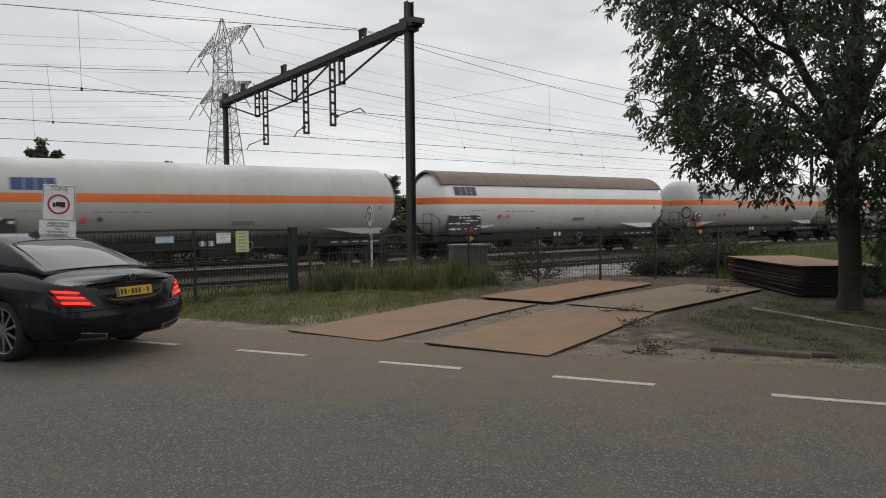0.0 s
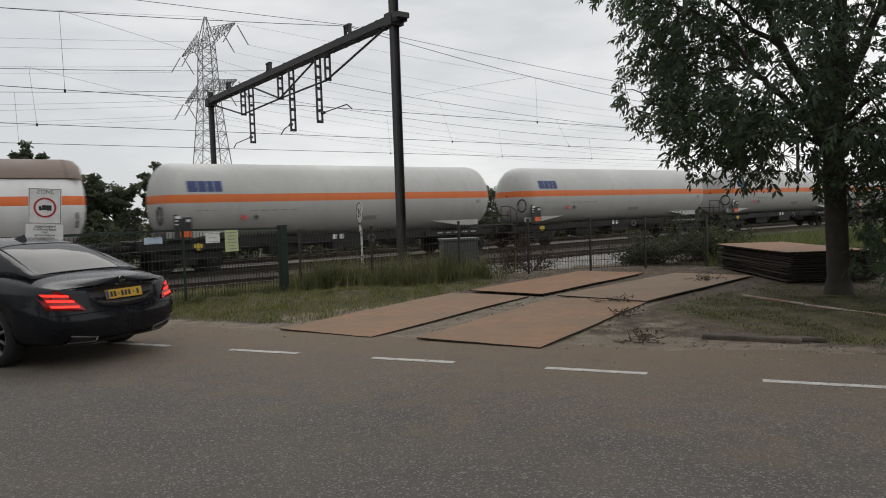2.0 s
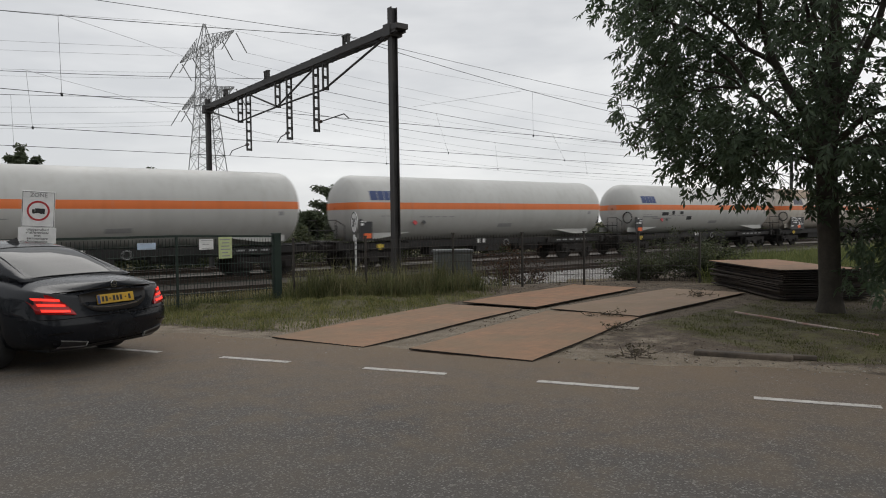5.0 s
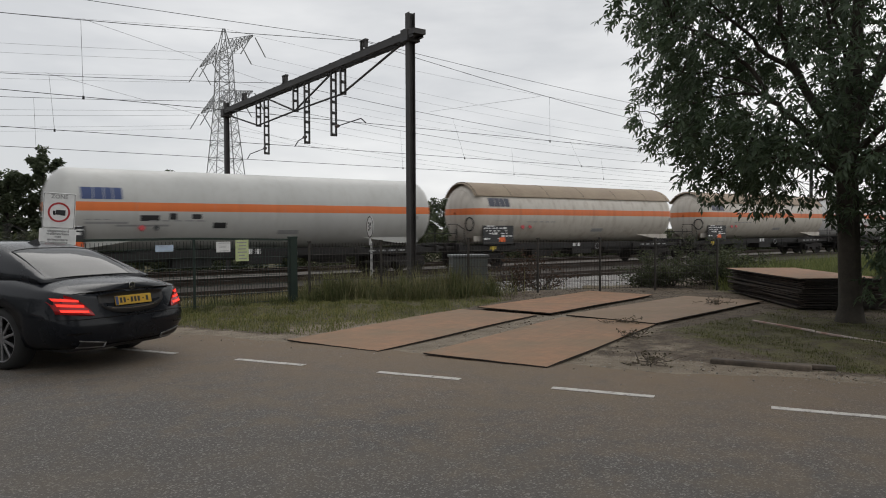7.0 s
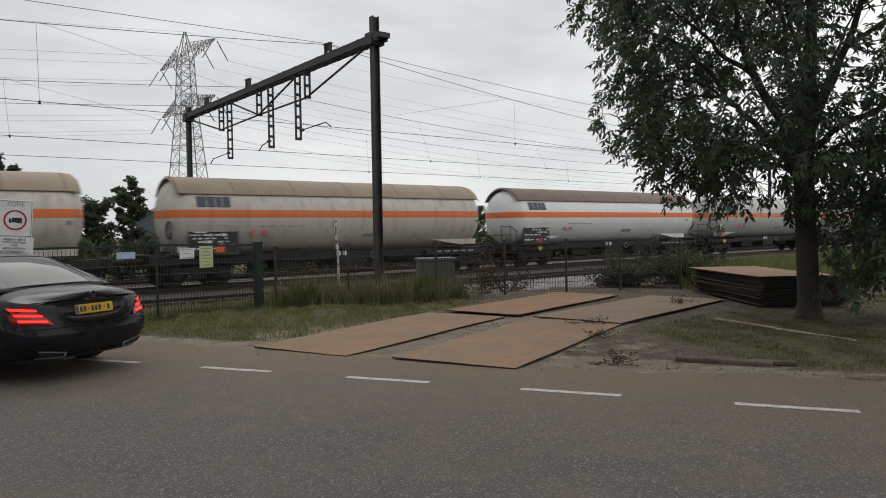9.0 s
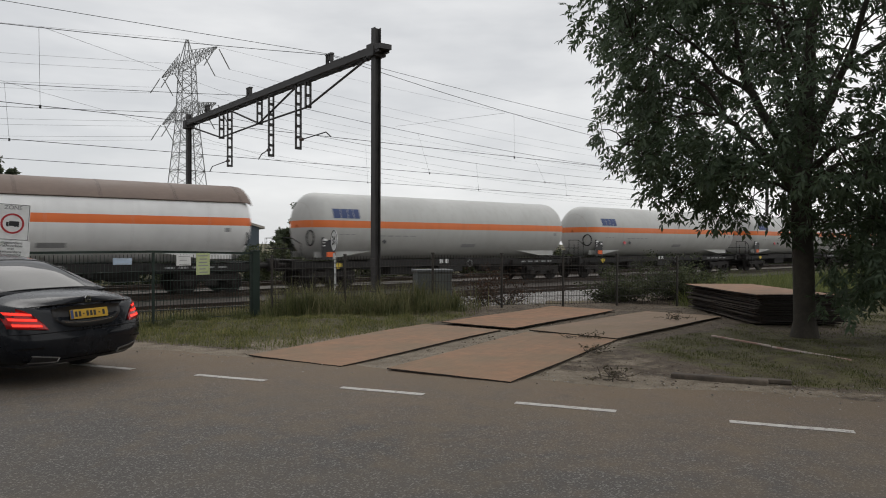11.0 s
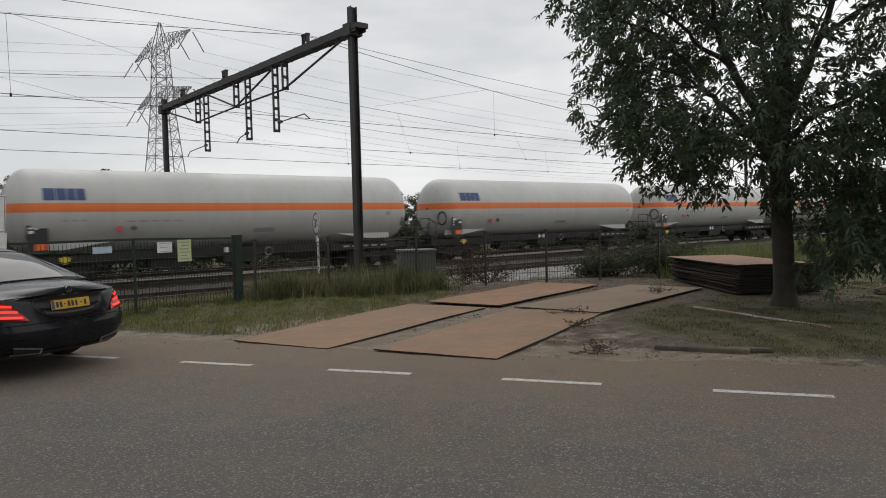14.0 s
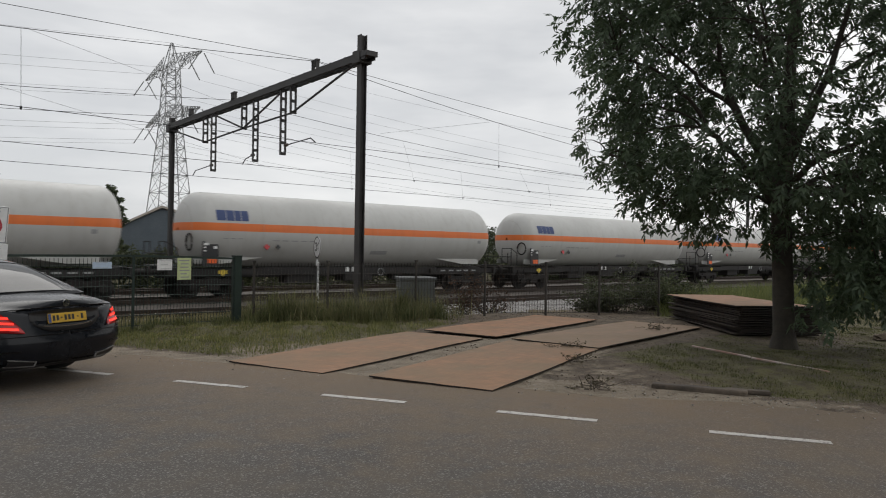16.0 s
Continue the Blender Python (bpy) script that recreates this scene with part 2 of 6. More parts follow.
M_CONCRETE = worn("concrete", (0.33, 0.32, 0.3), (0.46, 0.45, 0.43), 3, 0.9, 0, 40, 0.3)
M_SIGNWHITE = plain("sign_white", (0.74, 0.74, 0.73), 0.45)
M_SIGNRED = plain("sign_red", (0.42, 0.03, 0.035), 0.45)
M_BLACK = plain("sign_black", (0.018, 0.018, 0.02), 0.5)
M_SIGNGREY = plain("sign_grey", (0.3, 0.3, 0.3), 0.5)
M_YELLOWGREEN = plain("notice_green", (0.52, 0.58, 0.3), 0.5)
M_PALEBLUE = plain("notice_blue", (0.45, 0.55, 0.68), 0.5)
M_BLUE = plain("mark_blue", (0.03, 0.055, 0.16), 0.5)
M_DARKBLUE = plain("mark_faded", (0.06, 0.065, 0.09), 0.5)
M_BOARD = plain("data_board", (0.022, 0.022, 0.024), 0.5)
M_ORANGE = plain("orange_plate", (0.8, 0.14, 0.03), 0.5)
M_YELLOW = plain("yellow_mark", (0.62, 0.46, 0.05), 0.5)
M_REDWHITE = worn("stick_paint", (0.5, 0.44, 0.4), (0.33, 0.19, 0.15), 3, 0.8, 0, 30, 0.2)


def leaf_paint(name, dark, light, gloss=0.5):
    k = Nodes(name, gloss)
    i = k.n.new("ShaderNodeNewGeometry").outputs["Random Per Island"]
    c = k.mix(i, dark, light)
    c = k.mix(k.ramp(k.noise(1.3, 3, 0.6), [(0.35, 0), (0.65, 0.6)]), c, tuple(0.55 * v for v in dark))
    k.colour(c)
    tr, mx = k.n.new("ShaderNodeBsdfTranslucent"), k.n.new("ShaderNodeMixShader")
    mx.inputs[0].default_value = 0.42
    k.l.new(c, tr.inputs["Color"])
    k.l.new(k.b.outputs[0], mx.inputs[1])
    k.l.new(tr.outputs[0], mx.inputs[2])
    k.l.new(mx.outputs[0], k.n["Material Output"].inputs["Surface"])
    return k.m


M_LEAF = leaf_paint("leaf", (0.062, 0.095, 0.053), (0.105, 0.148, 0.078), 0.5)
# far leaves are lightened, with distance haze put into their colour
M_LEAF_FAR = leaf_paint("leaf_far", (0.075, 0.095, 0.055), (0.13, 0.155, 0.085), 0.7)
M_GRASS = leaf_paint("grass_blade", (0.095, 0.115, 0.03), (0.29, 0.265, 0.1), 0.7)
# lawn blades are darkened: part of the tree's shade sits in this colour
M_LAWN = leaf_paint("lawn_blade", (0.055, 0.068, 0.018), (0.14, 0.145, 0.045), 0.8)
M_TALL = leaf_paint("tall_grass", (0.1, 0.11, 0.04), (0.3, 0.27, 0.14), 0.8)
M_STRAW = leaf_paint("straw_grass", (0.16, 0.15, 0.065), (0.4, 0.35, 0.19), 0.8)
M_FIELD = leaf_paint("meadow_grass", (0.09, 0.115, 0.035), (0.22, 0.235, 0.08), 0.8)
M_BRAMBLE = leaf_paint("bramble_leaf", (0.05, 0.065, 0.032), (0.115, 0.125, 0.062), 0.7)
M_WEED = leaf_paint("weed_blade", (0.055, 0.075, 0.026), (0.2, 0.2, 0.08), 0.7)
M_REDBUSH = leaf_paint("russet_leaf", (0.05, 0.03, 0.02), (0.12, 0.07, 0.045), 0.8)
M_DRY = leaf_paint("dry_leaf", (0.06, 0.05, 0.03), (0.15, 0.13, 0.08), 0.9)


# ---- helpers for meshes ----
def mesh_of(name, verts, faces, mat, smooth=False):
    me = bpy.data.meshes.new(name)
    me.from_pydata([tuple(v) for v in verts], [], [tuple(f) for f in faces])
    me.materials.append(mat)
    if smooth:
        me.polygons.foreach_set("use_smooth", [True] * len(me.polygons))
    me.update()
    return me


def part(name, shape, mat, parent=None, label=""):
    """Links a bmesh, or a mesh, as one object under a thing or a part."""
    if isinstance(shape, bmesh.types.BMesh):
        me = bpy.data.meshes.new(name)
        shape.to_mesh(me)
        shape.free()
        me.materials.append(mat)
    else:
        me = shape
    ob = new(name, me)
    ob.parent = parent
    if label:
        tagged(ob, label)
    return ob


def thing(name, m, label, category, group="", kind=""):
    ob = new(name)
    ob.matrix_basis = m
    return tagged(ob, label, category, group, kind)


def box(bm, c, s, m=None, bevel=0.0):
    k = Matrix.Translation(c) @ Matrix.Diagonal((*s, 1))
    if m is not None:
        k = m @ k
    vs = bmesh.ops.create_cube(bm, size=1, matrix=k)["verts"]
    if bevel:
        es = {e for v in vs for e in v.link_edges}
        bmesh.ops.bevel(bm, geom=list(es), offset=bevel, segments=2, affect="EDGES", profile=0.5)
    return bm


def boxes(*cs):
    bm = bmesh.new()
    for c, s, *r in cs:
        box(bm, c, s, *r)
    return bm


def rod(bm, a, b, r0, r1=None, seg=8):
    a, b = Vector(a), Vector(b)
    d = b - a
    k = Matrix.Translation((a + b) / 2) @ d.to_track_quat("Z", "Y").to_matrix().to_4x4()
    bmesh.ops.create_cone(bm, cap_ends=True, segments=seg, radius1=r0, radius2=r0 if r1 is None else r1, depth=d.length, matrix=k)
    return bm


def rods(r, *ends, seg=8):
    bm = bmesh.new()
    for a, b in ends:
        rod(bm, a, b, r, r, seg)
    return bm


def tube(bm, points, r, seg=6):
    for a, b in zip(points, points[1:]):
        rod(bm, a, b, r, r, seg)
    return bm


def wire_mesh(name, lines, r, mat, seg=5):
    """Thin round wires along polylines, as one mesh."""
    vs, fs = [], []
    for line in lines:
        o = len(vs)
        for i, p in enumerate(line):
            p = Vector(p)
            d = (Vector(line[min(i + 1, len(line) - 1)]) - Vector(line[max(i - 1, 0)])).normalized()
            u = d.cross(Vector((0, 0, 1)))
            u = u.normalized() if u.length > 1e-3 else Vector((1, 0, 0))
            w = d.cross(u)
            vs += [p + r * (math.cos(6.2832 * j / seg) * u + math.sin(6.2832 * j / seg) * w) for j in range(seg)]
        for i in range(len(line) - 1):
            fs += [(o + i * seg + j, o + i * seg + (j + 1) % seg, o + (i + 1) * seg + (j + 1) % seg, o + (i + 1) * seg + j) for j in range(seg)]
    return mesh_of(name, vs, fs, mat, True)


def revolve_x(name, profile, mat, seg=48, zc=0.0, a0=0.0, a1=360.0):
    """A shell round the x axis at height zc, from (x, radius) pairs; angles from straight up."""
    full = a1 - a0 >= 360
    n = seg if full else seg + 1
    vs = [(x, r * math.sin(radians(a0 + (a1 - a0) * j / seg)), zc + r * math.cos(radians(a0 + (a1 - a0) * j / seg))) for x, r in profile for j in range(n)]
    fs = [(i * n + j, i * n + (j + 1) % n, (i + 1) * n + (j + 1) % n, (i + 1) * n + j) for i in range(len(profile) - 1) for j in range(seg)]
    return mesh_of(name, vs, fs, mat, True)


def lettering(text, size, mat, m, parent, name="lettering", bold=0.0):
    cu = bpy.data.curves.new(name, "FONT")
    cu.body, cu.size, cu.align_x, cu.align_y, cu.offset, cu.extrude = text, size, "CENTER", "CENTER", bold, 0.002
    tmp = bpy.data.objects.new(name, cu)
    me = bpy.data.meshes.new_from_object(tmp)
    bpy.data.objects.remove(tmp)
    me.transform(m)
    me.materials.clear()
    me.materials.append(mat)
    return part(name, me, mat, parent)


# ---- ground ----
def smooth(a, b, v):
    t = np.clip((v - a) / (b - a), 0, 1)
    return t * t * (3 - 2 * t)


def fence_y(x):
    """The line of the fence: along the verge, then turning towards the stacked plates."""
    return np.where(x < 7.2, 15.45 + (x - 6.75) * 0.26, 15.57 - (x - 7.2) * 0.432)


def level(x, y):
    x, y = np.asarray(x, float), np.asarray(y, float)
    f = np.maximum(fence_y(x), 11.5)
    down = -0.72 * smooth(f + 0.3, np.maximum(f + 3.5, 19.6), y)
    lump = 0.045 * np.sin(1.7 * x + 0.6 * y) * np.sin(1.3 * y - 0.4 * x) + 0.02 * np.sin(3.9 * x + 2.2 * y)
    b = 0.859 * x + 0.512 * y
    plates = smooth(3.2, 4.2, x) * (1 - smooth(15.2, 16.2, x)) * smooth(4.8, 5.8, y) * (1 - smooth(12.0, 13.0, y))
    lump = lump * (1 - plates)
    return down + lump * smooth(8.8, 10.5, b) * (1 - smooth(60, 120, np.hypot(x, y)))


def ground_cover(x, y):
    """How much grass and how much loose sand lies at a place."""
    b = 0.859 * x + 0.512 * y
    a = 0.512 * x - 0.859 * y
    verge = smooth(9.0, 9.6, b) * smooth(0.05, 0.35, 0.94 * (y - 9.76) - 0.337 * (x - 4.01)) * (1 - smooth(10.0, 11.2, x)) * (y < fence_y(x) + 2.5)
    lawn = smooth(8.9, 9.7, b) * smooth(-0.3, 0.6, a - 0.9 + 0.77 * (b - 8.7)) * (y < 7.2 + 0.1 * (x - 9))
    field = smooth(-0.6, 1.0, x - 1.5 * y) * smooth(15.5, 17.0, x) * (y < 20)
    far = np.maximum(smooth(38, 41, y), smooth(25, 40, x) * (y < 19.8))
    under = 1 - 0.75 * np.exp(-(((x - 14.6) / 2.4) ** 2 + ((y - 6.6) / 1.9) ** 2))
    grass = np.clip(np.maximum.reduce([verge, lawn * under, field, far]), 0, 1)
    sand = smooth(8.1, 8.5, b) * (1 - smooth(8.9, 9.6, b)) * 0.8
    sand = np.maximum(sand, 0.45 * np.exp(-(((a + 1.2) / 1.5) ** 2 + ((b - 10.0) / 1.4) ** 2)))
    sand *= 1 - 0.75 * smooth(0.0, 3.0, a)
    sand = np.maximum(sand, 0.8 * smooth(4.2, 5.0, x) * (1 - smooth(10.0, 11.5, x)) * smooth(-0.7, 0.1, y - 6.2 - 0.38 * (x - 5.8)) * (1 - smooth(10.8, 12.0, y)))
    sand = np.maximum(sand, 0.55 * (1 - smooth(10.5, 12.0, x)) * smooth(0.5, 1.5, y - fence_y(x)) * (y < 20.5))
    return grass, sand


def build_ground():
    def steps(lo, hi, fine, far):
        v = [lo + fine * i for i in range(int(round((hi - lo) / fine)) + 1)]
        s = fine
        up, dn = [], []
        while (up[-1] if up else hi) < far:
            s *= 1.35
            up.append((up[-1] if up else hi) + s)
            dn.append((dn[-1] if dn else lo) - s)
        return np.array(dn[::-1] + v + up)

    xs, ys = steps(-6, 26, 0.2, 2500), steps(-4, 22, 0.2, 2500)
    X, Y = np.meshgrid(xs, ys)
    Z = level(X, Y)
    n = len(xs)
    vs = np.stack([X, Y, Z], -1).reshape(-1, 3)
    j, i = np.meshgrid(np.arange(len(ys) - 1), np.arange(n - 1), indexing="ij")
    o = (j * n + i).ravel()
    fs = np.stack([o, o + 1, o + n + 1, o + n], -1)
    me = mesh_of("ground", vs.tolist(), fs.tolist(), M_GROUND, True)
    g, s = ground_cover(vs[:, 0], vs[:, 1])
    at = me.color_attributes.new("cover", "FLOAT_COLOR", "POINT")
    at.data.foreach_set("color", np.stack([g, s, 0 * g, 1 + 0 * g], -1).ravel().astype(np.float32))
    tagged(new("ground", me), "sandy earth and rough grass verge beside the road", "ground", kind="structure")


build_ground()

# road: a strip along its own axis, with a crumbled edge towards the verge
ROAD = Matrix(((0.512, 0.859, 0, 0), (-0.859, 0.512, 0, 0), (0, 0, 1, 0), (0, 0, 0, 1)))


def build_road():
    rnd = random.Random(3)
    av = [-22 + 0.25 * i for i in range(int(62 / 0.25))] + [42, 50, 65, 90, 130]
    bv = [-6, -3, 0, 2, 4, 6, 7, 8]
    vs, fs = [], []
    for a in av:
        edge = 8.55 + 0.13 * math.sin(0.8 * a) + 0.09 * math.sin(2.3 * a + 1) + rnd.uniform(-0.06, 0.06)
        row = bv + [edge]
        vs += [ROAD @ Vector((a, b, 0.022 if k < len(row) - 1 else 0.004)) for k, b in enumerate(row)]
    n = len(bv) + 1
    for i in range(len(av) - 1):
        fs += [(i * n + k, (i + 1) * n + k, (i + 1) * n + k + 1, i * n + k + 1) for k in range(n - 1)]
    ob = tagged(new("road", mesh_of("road", vs, fs, M_ASPHALT, True)), "worn grey asphalt road with dust along its edge", "road", kind="structure")
    # broken edge line: one metre of paint, one metre of gap
    for k in range(-3, 26):
        a0 = -7.99 + 2.035 * k
        rag = random.Random(k)
        lo = [(a0 + 1.01 * i / 8, 7.05 - 0.01 * (a0 + 5) + rag.uniform(-0.006, 0.006)) for i in range(9)]
        hi = [(a0 + 1.01 * i / 8, 7.15 - 0.01 * (a0 + 5) + rag.uniform(-0.006, 0.006)) for i in range(9)]
        v = [ROAD @ Vector((a, b, z)) for z in (0.024, 0.027) for a, b in lo + hi[::-1]]
        q = [tuple(range(18, 36))] + [(i, (i + 1) % 18, 18 + (i + 1) % 18, 18 + i) for i in range(18)]
        part("road_marking", mesh_of("road_marking", v, q, M_WHITE), M_WHITE, ob)


build_road()

# ---- railway ----
RAIL_Z = -0.32
TRACKS = (22.4, 28.25, 34.3)


def build_railway():
    xs = [-60 + 0.5 * i for i in range(260)] + [72, 80, 95, 120, 160, 220, 320, 500, 900]
    xs = [-900, -400, -150] + xs
    prof = [(19.6, -0.78), (20.3, -0.62), (20.75, -0.5), (21.3, -0.47), (25.2, -0.5), (31.5, -0.5), (36, -0.5), (37.5, -0.8)]
    rnd = random.Random(5)
    vs = [(x, y + rnd.uniform(-0.06, 0.06), z + rnd.uniform(-0.025, 0.025)) for x in xs for y, z in prof]
    n = len(prof)
    fs = [(i * n + k, (i + 1) * n + k, (i + 1) * n + k + 1, i * n + k + 1) for i in range(len(xs) - 1) for k in range(n - 1)]
    tagged(new("ballast_bed", mesh_of("ballast_bed", vs, fs, M_BALLAST, True)), "grey ballast bed under three railway tracks", "ballast", kind="structure")
    side = [(19.75, -0.73), (20.3, -0.595), (20.75, -0.475), (21.35, -0.45)]
    vs = [(x, y + rnd.uniform(-0.05, 0.05), z + rnd.uniform(-0.015, 0.015)) for x in xs for y, z in side]
    fs = [(i * 4 + k, (i + 1) * 4 + k, (i + 1) * 4 + k + 1, i * 4 + k + 1) for i in range(len(xs) - 1) for k in range(3)]
    tagged(new("ballast_shoulder", mesh_of("ballast_shoulder", vs, fs, M_BALLAST_PALE, True)), "pale fresh ballast along the track shoulder", "ballast", kind="structure")
    # loose stones along the shoulder and between the rails
    rs = np.random.RandomState(4)
    N = 16000
    x = rs.uniform(2, 46, N)
    y = np.where(rs.rand(N) < 0.75, rs.uniform(19.9, 21.7, N), rs.uniform(21.7, 23.4, N))
    z = np.interp(y, [p[0] for p in prof], [p[1] for p in prof])
    vv, ff = [], []
    for i in range(N):
        r = rs.uniform(0.02, 0.05)
        q = rs.normal(size=(4, 3))
        q = q / np.linalg.norm(q, axis=1)[:, None] * r
        o = len(vv)
        vv += [(x[i] + a, y[i] + b, z[i] + 0.02 + 0.8 * c) for a, b, c in q]
        ff += [(o, o + 1, o + 2), (o, o + 2, o + 3), (o, o + 3, o + 1), (o + 1, o + 3, o + 2)]
    tagged(new("ballast_stones", mesh_of("ballast_stones", vv, ff, M_STONE)), "loose light grey ballast stones on the track shoulder", "stones", kind="stuff")
    sec = [(-0.07, -0.17), (0.07, -0.17), (0.07, -0.155), (0.015, -0.13), (0.015, -0.045), (0.036, -0.035), (0.036, -0.004), (0.03, 0), (-0.03, 0), (-0.036, -0.004), (-0.036, -0.035), (-0.015, -0.045), (-0.015, -0.13), (-0.07, -0.155)]
    for c in TRACKS:
        track = thing("railway_track", pose(0, c, RAIL_Z), "rusty steel rails on concrete sleepers in ballast", "track", "railway tracks", "structure")
        for s in (-0.7535, 0.7535):
            v = [(x, s + a, b) for x in (-900, 900) for a, b in sec]
            k = len(sec)
            f = [(i, (i + 1) % k, k + (i + 1) % k, k + i) for i in range(k)]
            me = mesh_of("rail", v, f, M_RAIL)
            me.materials.append(M_RAILHEAD)
            me.polygons[7].material_index = 1
            part("rail", me, M_RAIL, track)
        me = None
        for i in range(100):
            if me is None:
                o = part("sleeper", boxes(((0, 0, -0.245), (0.26, 2.5, 0.15), None, 0.02)), M_SLEEPER, track)
                me = o.data
            else:
                o = part("sleeper", me, M_SLEEPER, track)
            o.location = (-6 + 0.6 * i, 0, 0)


build_railway()


# ---- the train ----
def on_tank(x, ang, r=1.503, zc=2.72):
    """A place on the tank's near side; ang: degrees above the middle."""
    return Vector((x, -r * math.cos(radians(ang)), zc + r * math.sin(radians(ang))))


def patch(x0, x1, a0, a1, r=1.506, t=0.006, n=6):
    """A thin curved patch on the tank's near side, with an edge."""
    vs, fs = [], []
    for rr in (r, r - t):
        for i in range(n + 1):
            a = a0 + (a1 - a0) * i / n
            vs += [on_tank(x0, a, rr), on_tank(x1, a, rr)]
    m = 2 * (n + 1)
    for i in range(n):
        fs.append((2 * i, 2 * i + 1, 2 * i + 3, 2 * i + 2))
        fs += [(2 * i, 2 * i + 2, m + 2 * i + 2, m + 2 * i), (2 * i + 1, m + 2 * i + 1, m + 2 * i + 3, 2 * i + 3)]
    fs += [(0, m, m + 1, 1), (m - 2, m - 1, 2 * m - 1, 2 * m - 2)]
    return vs, fs


def patches(name, mat, *ps):
    vs, fs = [], []
    for p in ps:
        v, f = patch(*p)
        fs += [tuple(i + len(vs) for i in q) for q in f]
        vs += v
    return mesh_of(name, vs, fs, mat)


def build_bogie(parent, x):
    """Two axles in a cast side frame with springs and axle boxes."""
    bm = bmesh.new()
    for s in (-1, 1):
        y = 1.02 * s
        box(bm, (x, y, 0.62), (1.5, 0.12, 0.26), None, 0.03)
        for d in (-0.9, 0.9):
            box(bm, (x + d, y, 0.66), (0.62, 0.12, 0.2), None, 0.03)
            box(bm, (x + d, y + 0.04 * s, 0.46), (0.3, 0.2, 0.3), None, 0.04)
            for e in (-0.24, 0.24):
                rod(bm, (x + d + e, y, 0.36), (x + d + e, y, 0.62), 0.07, 0.07, 8)
        box(bm, (x, y, 0.42), (0.5, 0.16, 0.22), None, 0.03)
    box(bm, (x, 0, 0.7), (0.5, 2.1, 0.24), None, 0.03)
    b = part("bogie", bm, M_BOGIE, parent)
    for d in (-0.9, 0.9):
        bm = rods(0.085, ((x + d, -1.0, 0.46), (x + d, 1.0, 0.46)), seg=10)
        for s in (-0.75, 0.75):
            rod(bm, (x + d, s - 0.065, 0.46), (x + d, s + 0.065, 0.46), 0.46, 0.46, 28)
            rod(bm, (x + d, s - 0.085, 0.46), (x + d, s - 0.06, 0.46), 0.49 if s > 0 else 0.36, None, 28)
        part("wheelset", bm, M_BOGIE, b)


